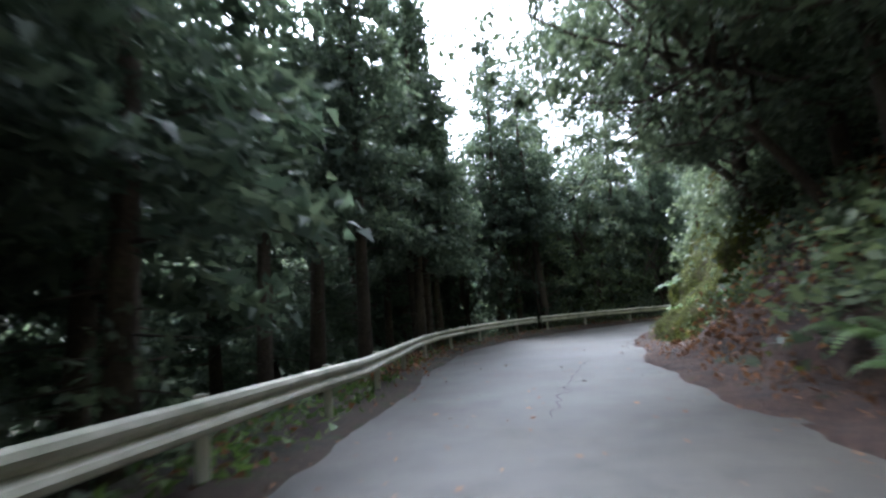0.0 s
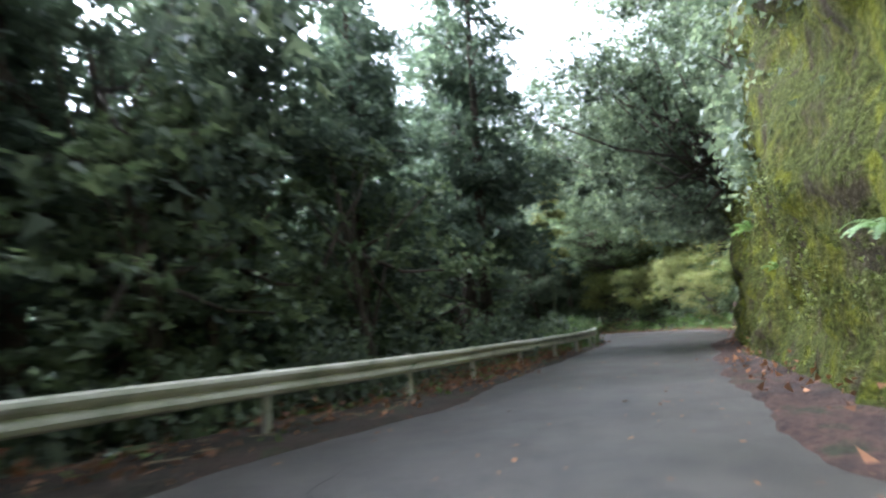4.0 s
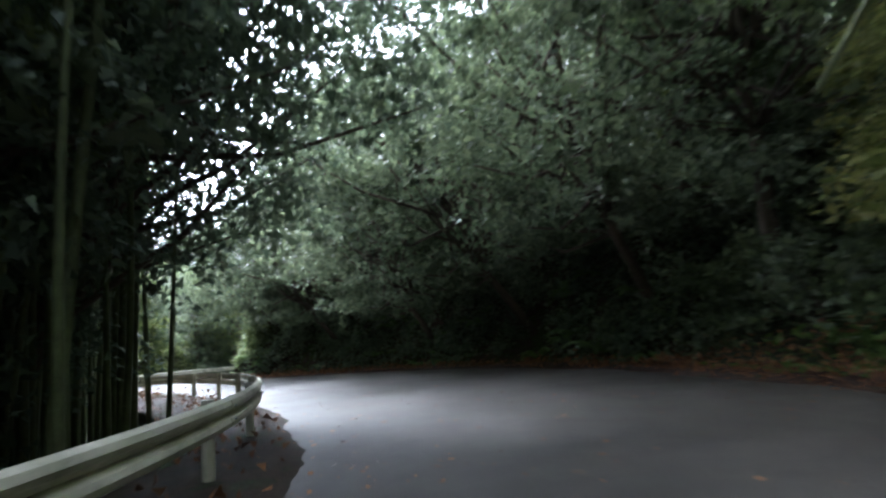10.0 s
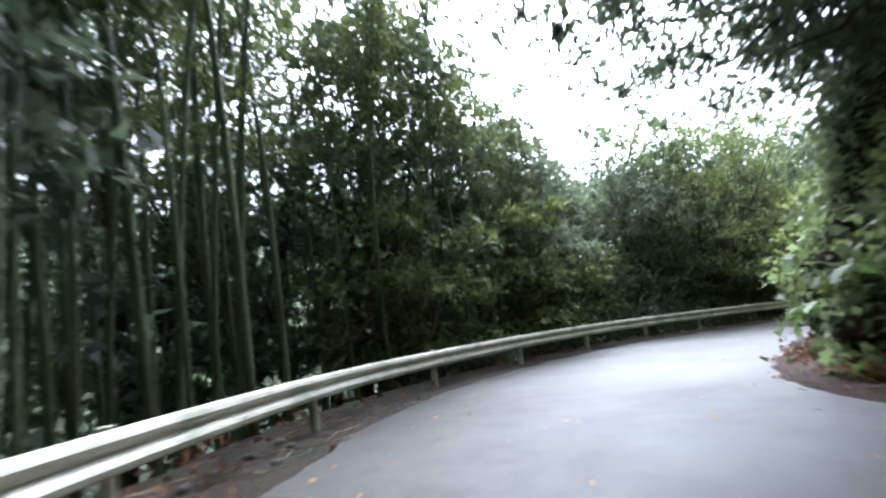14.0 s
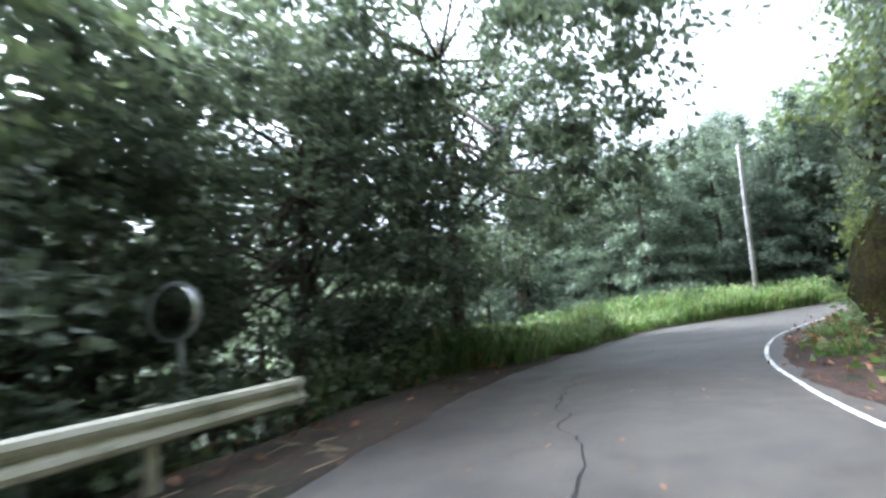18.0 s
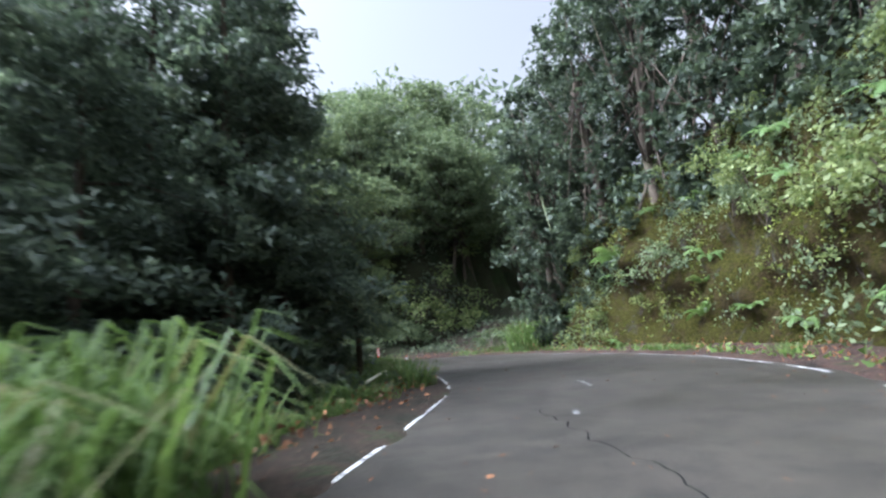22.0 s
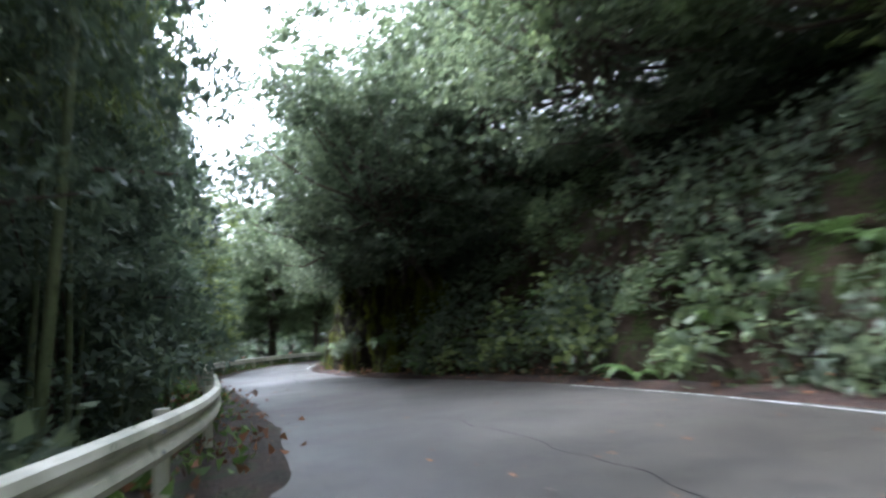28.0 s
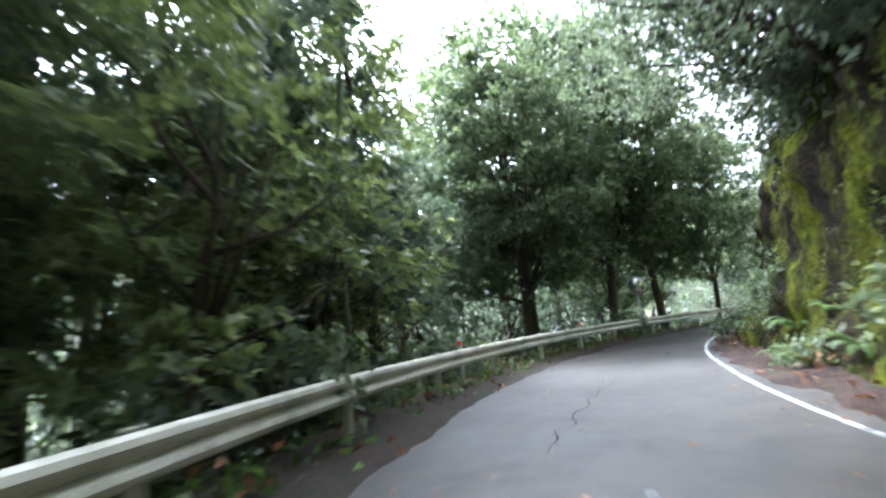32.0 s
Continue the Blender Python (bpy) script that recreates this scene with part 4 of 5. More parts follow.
tagged(GREAT_FINE, "large dark round-headed tree beside the road", "tree", "forest trees")
VINE_TREES = [broadleaf(rg(104 + k), h, w, 8000, LEAF_VINE_SHADED, 0.22, 0.0, 150, "vine_clad_tree", 1.0, 34) for k, (h, w) in enumerate(((15, 2.3), (18, 2.6)))]
for c in VINE_TREES:
    tagged(c, "tall tree trunk hung thickly with vines, leaves darkened for shade", "tree", "vine-clad trees")
IVY_TRUNK = broadleaf(rg(109), 12, 0.62, 4200, LEAF_VINE_SHADED, 0.17, 0.0, 170, "vine_clad_tree", 1.2)
tagged(IVY_TRUNK, "lone bare trunk wrapped in ivy", "tree", "vine-clad trees")
for c in (SPREADING, GREAT_DARK, GREAT_FINE, ROUND_TREE, *VINE_TREES, IVY_TRUNK):
    c["reach"] = 2.0
place(SPREADING, 122, 6.6, rng)
place(GREAT_DARK, 112.5, 9.0, rng, 0.95)
OVERHANGING = broadleaf(rg(112), 12.5, 5.6, 26000, LEAF_DARK, 0.17, 0.16, 180, heart=110, whole=True)
tagged(OVERHANGING, "huge dark evergreen tree reaching over the road", "tree", "forest trees")
OVERHANGING["reach"] = 2.0
place(OVERHANGING, 139.6, 5.8, rng, 1.1)
# added dark thicket, in place of the black shade under the great tree
scatter(BROAD_DARK, 12, 131, 146, 8.5, 16, 0.75)
scatter(SHRUB_DARK, 16, 126, 142, 3.5, 9, 1.5)
scatter(SHRUB_DARK, 10, 107, 121, 1.2, 2.6, 0.75)
place(OVERHANGING, 135.6, 7.2, rng, 0.92)
place(GREAT_DARK, 141.5, 12.0, rng, 0.9)
place(GREAT_DARK, 132.0, 10.5, rng, 0.95)
place(GREAT_DARK, 131, 12.5, rng)
for s, d, k in ((84, -15, 1.25), (88, -14, 1.3), (92, -13, 1.3), (96, -12, 1.25), (100, -10.5, 1.2), (80, -16, 1.2)):
    place(CYPRESS_FINE, s, d, rng, k)
for s, d, k in ((118.5, 9.0, 0.8), (123.5, 10.0, 0.85), (127.5, 8.6, 0.8)):
    place(GREAT_DARK, s, d, rng, k)
# great crowns hanging over the road from the hill side
for s, d, k in ((10, -8.0, 0.85), (2, -9.0, 0.8), (36, -6.2, 0.9), (46, -6.6, 0.8), (76, -9.2, 1.0), (91.5, -10.5, 1.0), (102, -7.4, 0.8), (54, -8.2, 0.9), (58.5, -10.5, 0.9), (200, -10.5, 0.9)):
    place(GREAT_FINE if 70 < s < 100 else GREAT_DARK, s, d, rng, k)
for s, d, h in ((207.0, -5.0, 2.4), (210.2, -5.2, 3.6), (215.6, -5.6, 5.4), (213.0, -5.8, 4.0), (218.5, -6.2, 6.2), (224, -6.4, 6.6), (229.5, -6.2, 6.8)):
    place(GREAT_DARK, s, d, rng, 0.85, z=at(s, d).z + h)
HANGING = broadleaf(rg(113), 9, 4.6, 15000, LEAF_DARK, 0.17, 0.25, 150, heart=50, whole=True, lean=5.0)
HANGING_GREEN = broadleaf(rg(114), 9, 4.6, 15000, LEAF_MID, 0.17, 0.25, 150, heart=45, whole=True, lean=4.0)
FEATHERY = broadleaf(rg(115), 12, 4.0, 24000, LEAF_CEDAR, 0.125, 0.36, 150, "cypress_tree", 0.85, heart=40, lean=3.6)
# trees added with pale leaves, whose colour stands in for skylight on the bank
HANGING_YELLOW = broadleaf(rg(116), 7, 3.2, 14000, LEAF_YELLOW, 0.13, 0.05, 60, "broadleaf_tree", 0.8, heart=20, lean=2.6)
for c in (HANGING, HANGING_GREEN, FEATHERY, HANGING_YELLOW):
    c["reach"] = 0.0
tagged(FEATHERY, "tall feathery dark evergreen arching over the road", "tree", "forest trees")
tagged(HANGING_YELLOW, "yellow-green drooping tree leaning out from the bank", "tree", "forest trees")
tagged(HANGING, "dark evergreen leaning out over the road from the bank", "tree", "forest trees")
tagged(HANGING_GREEN, "green broad-crowned tree leaning out over the bank", "tree", "forest trees")


def lean_out(ob, s, d, k, turn=0.0):
    """A tree that stands on the bank and leans over the road."""
    p = at(s, d)
    p.z = ground_z(p) - 0.3
    side = heading(s) + (90 if d < 0 else -90) + turn
    copy_thing(ob, Matrix.LocRotScale(p, Euler((0, 0, radians(side))), (k, k, k)))


for s, d, k, turn in ((47.5, -5.4, 0.9, 10), (51, -5.8, 0.95, 0), (54.5, -6.4, 1.0, -15), (58, -7.8, 0.95, 10), (52.5, -8.8, 1.1, 0), (79, -9.8, 1.1, 15), (83, -9.6, 1.1, -10), (88, -8.8, 0.98, 10), (94.5, -7.8, 0.9, -10), (103.5, -6.6, 0.8, 0), (108, -6.0, 0.75, 0), (11.5, -7.2, 0.85, 10), (17, -7.0, 0.8, -10), (198, -10.0, 0.85, 0), (206.0, -7.0, 0.95, 10), (210.5, -6.2, 0.95, -10)):
    lean_out(HANGING, s, d, k, turn)
for s, d, k, turn in ((71.5, -9.4, 0.9, 0), (68, -10.4, 0.9, 20), (193.5, -11.5, 0.95, 0), (197, -11.0, 1.0, 10), (190.5, -13, 1.0, -10), (195, -16, 1.2, 0), (199.5, -15, 1.1, 20), (191.5, -19, 1.2, 0), (187.5, -22, 1.2, 0)):
    lean_out(HANGING_GREEN, s, d, k, turn)
for s, d, k, turn in ((74.5, 9.0, 1.15, 0), (77.5, 6.4, 1.15, 0), (79.5, 10.5, 1.25, 0)):
    lean_out(FEATHERY, s, d, k, turn)
for s, d, k, turn in ((62.0, -6.8, 0.42, 0), (65.0, -7.6, 0.5, 15), (68.5, -7.8, 0.5, 0), (72, -8.4, 0.45, -10), (67, -10.5, 0.8, 0)):
    lean_out(HANGING_YELLOW, s, d, k, turn)
for s, d, h, k in ((222.5, -5.4, 3.4, 0.6), (226.0, -5.6, 3.2, 0.65), (229.5, -5.6, 3.4, 0.65)):
    copy_thing(HANGING, Matrix.LocRotScale(at(s, d, h), Euler((0, 0, radians(heading(s) + 90))), (k, k, k)))
for s, d, k in ((192.5, 4.6, 0.95), (196, 5.0, 1.05), (199.5, 6.0, 1.1), (203.5, 5.4, 1.0), (207.5, 7.0, 1.1), (210.5, 6.4, 1.1), (213.5, 6.6, 1.15), (216.5, 7.2, 1.1), (212, 10.0, 1.3), (208.5, 11, 1.3), (217, 11, 1.25)):
    place(CYPRESS_FINE, s, d, rng, k)
place(LOW_CEDARS[0], 177.6, 4.7, rng, 0.62)
for s, d, k in ((170.6, 5.4, 0.85), (167.6, 6.2, 0.85), (173.0, 6.4, 0.72)):
    copy_thing(CEDARS[2], Matrix.LocRotScale(at(s, d, -0.5), Euler((0, 0, s)), (k, k, k)))
for s, d, k in ((238.5, 7.5, 1.15), (236, 6.2, 0.95), (241.5, 5.4, 1.0), (245, 5.0, 0.9), (246, 8.5, 1.0), (250, 5.6, 0.85)):
    place(ROUND_TREE, s, d, rng, k)
for s, d, k in ((220.8, 4.2, 0.8), (222.8, 5.6, 0.9), (225.5, 6.4, 0.95)):
    place(BROAD_LIGHT[1], s, d, rng, k)
for j, (x, y) in enumerate(((95.6, 109.0), (92.8, 106.6), (98.5, 106.0), (89.3, 105.2), (86.0, 103.8), (82.5, 103.0), (79.0, 103.2), (75.5, 103.6), (96.0, 102.5))):
    copy_thing(VINE_TREES[j % 2], Matrix.LocRotScale(Vector((x, y, ground_z((x, y)) - 0.2)), Euler((0, 0, j * 1.9)), (1, 1, 1)))
place(IVY_TRUNK, 149.8, 12.5, rng, 1.35)
# brighter yellow leaf colour stands in for light falling on this bamboo
TALL_BAMBOO = bamboo(rg(110), 10.8, 5200, 0.6, 0.34, 1.35, LEAF_YELLOW, 0.06, 17)
tagged(TALL_BAMBOO, "single tall bamboo with light green tiers of leaves", "bamboo")
copy_thing(TALL_BAMBOO, Matrix.Translation((32.8, 47.9, ground_z((32.8, 47.9)) - 0.1)))
# right of the road, up the hill
scatter(BROAD_DARK, 14, -12, 24, -8, -2.6)
scatter(SHRUB_MID + SHRUB_DARK, 10, -8, 10, -4, -1.6)
scatter(BROAD_DARK + BROAD_MID, 20, 18, 58, -10, -3.4)
scatter(SHRUB_MID + SHRUB_LIGHT, 18, 18, 54, -4.5, -2.0)
scatter(SHRUB_YELLOW, 10, 60, 74, -4.4, -1.8)
scatter(SHRUB_MID + SHRUB_LIGHT, 9, 59, 74, -4.0, -1.8, 1.5)
scatter(BROAD_DARK, 9, 44, 60, -6.0, -3.8, 1.1)
scatter(SHRUB_MID, 12, 59, 80, -6, -1.3)
# dark-leaved shrubs put here to deepen the bank's shade by their colour
scatter(SHRUB_DARK, 8, 49, 60, -6, -3.4, 1.2)
scatter(BROAD_MID, 22, 56, 86, -13, -4.2, 1.15)
scatter(BROAD_MID + BROAD_DARK, 6, 70, 82, -7, -4.2, 1.4)
scatter(BROAD_LIGHT, 10, 60, 84, -10, -4.5, 1.2)
scatter(LEAFY_BAMBOO, 8, 54, 80, -9, -4, 0.8)
scatter(TUFTS, 30, 53, 73, -1.8, -0.7, 0.5)
scatter(BROAD_DARK, 14, 76, 104, -11, -3.2)
scatter(SHRUB_DARK, 22, 74, 106, -4.5, -1.4)
scatter(BROAD_MID, 5, 101, 113, -7.5, -5.0)
for q in ((111.5, -4.2, 0.6), (108, 5.2, 0.8), (111, 5.6, 0.9), (113.5, 5.4, 0.8)):
    place(BROAD_LIGHT[0], q[0], q[1], rng, q[2])
scatter(BROAD_DARK, 12, 104, 124, -9, -2.8)
scatter(SHRUB_MID + SHRUB_LIGHT, 10, 102, 122, -4, -1.4)
scatter(BROAD_DARK, 12, 122, 150, -11, -5)
scatter(TUFTS, 30, 119, 152, -1.3, -0.5, 0.5)
scatter(SHRUB_MID, 26, 138, 184, -6, -2.2)
scatter(SHRUB_LIGHT, 20, 140, 182, -4.5, -1.2)
scatter(BROAD_MID, 10, 186, 206, -26, -12, 1.4)
scatter([ROUND_TREE], 8, 186.5, 200, -18, -7, 0.9)
scatter(BROAD_LIGHT, 5, 190, 196, -14, -7.5, 0.8)
for s, d, k in ((190.2, -11.8, 0.75), (189.8, -13.8, 0.85), (189.4, -16.0, 0.8), (188.8, -18.4, 0.9), (192.0, -9.8, 0.7), (187.6, -20.8, 0.85)):
    place(BROAD_LIGHT[1], s, d, rng, k)
for s, d, k in ((187.2, -11.5, 1.5), (187.8, -13.2, 1.8), (187.0, -14.5, 1.7), (188.6, -12.2, 1.6), (187.6, -16.5, 1.8), (186.6, -18.5, 1.6)):
    place(SHRUB_LIGHT[1], s, d, rng, k)
for s, d, k in ((180.6, -8.9, 1.5), (181.2, -9.6, 1.3), (180.9, -10.4, 1.6)):
    place(TUFTS[1], s, d, rng, k)
scatter(SHRUB_MID, 7, 187, 191, -5.5, -2.8, 1.3)
scatter(BROAD_DARK, 10, 176, 204, -26, -12)
scatter(TUFTS, 24, 152, 184, -1.2, -0.5, 0.5)
scatter(BROAD_DARK, 10, 189, 203, -12, -5.5)
scatter(BROAD_DARK, 10, 203, 213, -9, -2.4)
scatter(SHRUB_LIGHT + SHRUB_MID, 14, 194, 204, -3.2, -1.2, 1.2)
scatter(SHRUB_DARK + SHRUB_MID, 22, 189, 211, -4, -1.1)
scatter(BROAD_DARK, 16, 206, 242, -9, -3.6)
scatter(SHRUB_MID, 8, 206, 226, -1.9, -0.9, 0.6)
# low growth that covers the slopes
carpet("undergrowth", -20, 75, 1.5, 14, 42000, LEAF_DARK, 0.24, "dark low undergrowth below the trees", "undergrowth", 0.5, 1)
carpet("undergrowth", 75, 200, 4.0, 15, 56000, LEAF_DARK, 0.2, "dark low undergrowth below the bamboo and trees", "undergrowth", 0.5, 2)
carpet("undergrowth", 186, 264, 1.8, 14, 26000, LEAF_DARK, 0.26, "dark low undergrowth below the trees", "undergrowth", 0.5, 3)
carpet("bank_plants", 61, 82, -11, -1.4, 34000, LEAF_MID, 0.2, "green plants crowding the bank", "undergrowth", 0.4, 4)
carpet("bank_plants", 74, 124, -11, -1.6, 34000, LEAF_DARK, 0.24, "dark ferns and leaves on the shaded bank", "undergrowth", 0.4, 5)
carpet("bank_plants", -20, 58, -11, -4.4, 22000, LEAF_DARK, 0.24, "dark leaves on the bank above the road", "undergrowth", 0.4, 6)
carpet("ivy", 136, 181, -10, -2.6, 50000, LEAF_MID, 0.2, "green ivy and creepers hanging over the rock", "ivy", 0.3, 7, 0.1)
carpet("bank_plants", 184, 264, -12, -1.8, 44000, LEAF_DARK, 0.24, "dark leaves on the shaded bank", "undergrowth", 0.4, 8)
# leaf colour kept dark here to carry the bank's deep shade
carpet("bank_plants", 47, 60, -11, -3.2, 14000, LEAF_DARK, 0.2, "dark leaves deepening the shade on the bank before the bend", "undergrowth", 0.4, 15)
carpet("verge_grass", 52, 76, -1.5, -0.4, 9000, GRASS, 0.16, "short bright grass along the road's edge", "grass", 0.18, 9, 0.02)
carpet("verge_grass", 118, 184, -1.4, -0.35, 12000, GRASS, 0.16, "short grass below the rock face", "grass", 0.18, 10, 0.02)
carpet("verge_grass", -20, 60, 0.3, 1.6, 9000, GRASS, 0.13, "thin grass below the guard rail", "grass", 0.2, 11, 0.02)
carpet("verge_grass", 190, 262, 0.3, 1.6, 8000, GRASS, 0.13, "thin grass below the guard rail", "grass", 0.2, 12, 0.02)
carpet("fallen_leaves", -20, 262, -1.6, -0.1, 16000, DRY_LEAF, 0.09, "reddish brown fallen leaves along the bank", "fallen leaves", 0.3, 13, 0.12)
carpet("fallen_leaves", -20, 262, 0.05, 1.3, 9000, DRY_LEAF, 0.09, "brown fallen leaves below the guard rail", "fallen leaves", 0.3, 14, 0.1)


# growth on the rock itself
clad("moss_tufts", FACE_MOSS, 14000, LEAF_MOSS, 0.05, "soft yellow-green moss and small ferns on the rock", "moss", 0.0, 0.95, -0.05, 31, clump=0.12)
clad("ivy", FACE_MOSS, 16000, LEAF_DARK, 0.17, "dark creepers hanging over the top of the rock", "ivy", 0.45, 1.0, 0.1, 32, clump=0.3)
clad("ivy", FACE_BANK, 26000, LEAF_DARK, 0.17, "dark leaves covering the earth bank", "ivy", 0.05, 1.0, -0.15, 33)
clad("ivy", FACE_CORNER, 20000, LEAF_MID, 0.17, "creepers covering the rock corner", "ivy", 0.05, 1.0, -0.1, 34)
clad("ivy", FACE_TAN, 14000, LEAF_LIGHT, 0.12, "yellow-green ivy over the rock wall", "ivy", 0.05, 1.0, 0.22, 35)
clad("ivy", FACE_TAN, 14000, LEAF_DARK, 0.15, "dark ivy hanging from the top of the rock wall", "ivy", 0.4, 1.0, 0.0, 36, clump=0.35)
clad("ivy", FACE_GREY, 20000, LEAF_MID, 0.12, "green creepers and ferns on the rock face", "ivy", 0.05, 1.0, 0.15, 37)
clad("moss_tufts", FACE_GREY, 14000, LEAF_MOSS, 0.1, "brown-green moss and small plants on the rock", "moss", 0.0, 0.9, 0.0, 38, clump=0.14)
clad("ivy", FACE_LANE, 13000, LEAF_DARK, 0.16, "dark leaves hanging over the earth bank", "ivy", 0.0, 1.0, 0.08, 39, clump=0.3)
clad("moss_tufts", FACE_END, 9000, LEAF_MOSS, 0.07, "olive moss and small ferns on the steep rock", "moss", 0.0, 0.9, 0.15, 40, clump=0.1)
clad("ivy", FACE_END, 24000, LEAF_DARK, 0.17, "dark leaves hanging over the edge of the rock", "ivy", 0.5, 1.0, 0.05, 41, clump=0.3)
clad("fallen_leaves", FACE_START, 9000, DRY_LEAF, 0.11, "reddish brown fallen leaves on the bank", "fallen leaves", 0.0, 1.0, -0.3, 42, clump=0.3)
clad("bank_plants", FACE_START, 9000, LEAF_DARK, 0.17, "dark seedlings and creepers on the leafy bank", "undergrowth", 0.15, 1.0, 0.1, 44, clump=0.25)
ferns_on(FACE_START, 14, 0.1, 0.9, 58)
clad("moss_tufts", FACE_START, 5000, LEAF_MOSS, 0.1, "moss and seedlings among the fallen leaves", "moss", 0.0, 1.0, 0.25, 43, clump=0.16)


def shrubs_on(f, kinds, n, low, high, seed, scale=1.0, s0=-99, s1=999):
    """Shrubs that root in the rock's ledges."""
    r = rg(seed)
    for j in range(n):
        s = r.uniform(max(s0, f["s0"] + 1), min(s1, f["s1"] - 1))
        p = rock_place(f, s, f["height"](s) * r.uniform(low, high))
        k = scale * r.uniform(0.7, 1.25)
        copy_thing(kinds[j % len(kinds)], Matrix.LocRotScale(p, Euler((r.normal() * 0.25, r.normal() * 0.25, r.uniform(0, 6.28))), (k, k, k))).name = "ledge_shrub"


shrubs_on(FACE_GREY, SHRUB_LIGHT, 34, 0.35, 1.0, 71, 0.85, 151, 172)
shrubs_on(FACE_GREY, SHRUB_LIGHT, 16, 0.15, 0.9, 80, 0.65, 168, 182)
shrubs_on(FACE_GREY, SHRUB_LIGHT + SHRUB_MID, 12, 0.2, 0.95, 72, 0.7)
shrubs_on(FACE_TAN, SHRUB_MID + SHRUB_LIGHT, 16, 0.5, 1.0, 73, 0.8, 136, 152)
shrubs_on(FACE_TAN, SHRUB_DARK, 10, 0.7, 1.0, 74, 0.9)
shrubs_on(FACE_MOSS, SHRUB_DARK, 12, 0.6, 1.0, 75, 0.9)
shrubs_on(FACE_LANE, SHRUB_MID, 12, 0.2, 1.0, 76, 0.8)
shrubs_on(FACE_CORNER, SHRUB_LIGHT, 8, 0.1, 0.8, 77, 0.8, 103, 112)
shrubs_on(FACE_BANK, SHRUB_DARK, 16, 0.3, 1.0, 78, 0.8)
shrubs_on(FACE_END, SHRUB_DARK + SHRUB_MID, 16, 0.0, 0.14, 79, 0.55)
ferns_on(FACE_MOSS, 7, 0.1, 0.45, 51, 0.7)
ferns_on(FACE_BANK, 40, 0.05, 0.8, 52)
ferns_on(FACE_CORNER, 14, 0.05, 0.5, 53)
ferns_on(FACE_TAN, 16, 0.02, 0.3, 54)
ferns_on(FACE_GREY, 40, 0.02, 0.8, 55, 1.25)
ferns_on(FACE_LANE, 16, 0.05, 0.6, 56)
ferns_on(FACE_END, 12, 0.02, 0.2, 57, 0.7)


def leaves_on_road(n, s0, s1, d0, d1, seed, label):
    """Single leaves lying flat on the asphalt, thickest towards the edges."""
    r = rg(seed)
    s, q = r.uniform(s0, s1, n), r.beta(0.5, 0.5, n)
    l, e = table(s, EDGE_L) - d0, table(s, EDGE_R) + d1
    d = l + (e - l) * q
    k = (d - table(s, EDGE_L)) / (table(s, EDGE_R) - table(s, EDGE_L))
    c = np.array([tuple(at(a, b, 0.03 * (1 - (2 * g - 1) ** 2) + 0.018)) for a, b, g in zip(s, d, k)])
    a = r.uniform(0, 6.28, n)
    along = np.stack([np.cos(a), np.sin(a), r.normal(size=n) * 0.12], 1)
    across = np.stack([-np.sin(a), np.cos(a), r.normal(size=n) * 0.2], 1)
    w = r.uniform(0.02, 0.05, n)[:, None]
    v = np.stack([c - along * w, c + across * w * 0.55, c + along * w, c - across * w * 0.55], 1).reshape(-1, 3)
    tagged(leaf_object("fallen_leaves", v, DRY_LEAF, corners=4), label, "fallen leaves", kind="stuff")


leaves_on_road(2600, -20, 110, 0.1, 0.1, 91, "scattered brown leaves lying on the asphalt")
leaves_on_road(700, 54, 76, 0.4, 0.1, 96, "pale fallen leaves scattered over the asphalt bend")
leaves_on_road(1800, 110, 262, 0.1, 0.1, 92, "scattered brown leaves lying on the asphalt")
carpet("fallen_leaves", 56, 76, -0.75, 0.02, 6500, DRY_LEAF, 0.08, "reddish leaves strewn along the grass edge", "fallen leaves", 0.14, 95, 0.05)
carpet("fallen_leaves", 70, 108, -1.5, -0.05, 15000, DRY_LEAF, 0.09, "thick band of reddish leaves below the dark bank", "fallen leaves", 0.22, 93, 0.12)
carpet("fallen_leaves", 12, 48, 0.02, 1.4, 6000, DRY_LEAF, 0.09, "reddish leaves below the guard rail", "fallen leaves", 0.22, 94, 0.1)


def far_woods():
    r = rg(77)
    x, y = r.uniform(-120, 260, 10000), r.uniform(-100, 300, 10000)
    s, d, z = nearest(x, y)
    keep = (np.abs(d) > 26) & (np.abs(x) < 240)
    x, y = x[keep], y[keep]
    z = ground_height(x, y)
    c = np.stack([x, y, z + r.uniform(1, 11, len(x))], 1)
    c = np.repeat(c, 9, 0) + r.normal(size=(len(x) * 9, 3)) * (1.5, 1.5, 1.6)
    ob = leaf_object("far_woods", leaf_arrays(c, np.tile((0, 0, 0.6), (len(c), 1)), 1.3, r, 0, 0.8), LEAF_DARK)
    tagged(ob, "distant green woods on the slopes", "woods", kind="stuff")


far_woods()


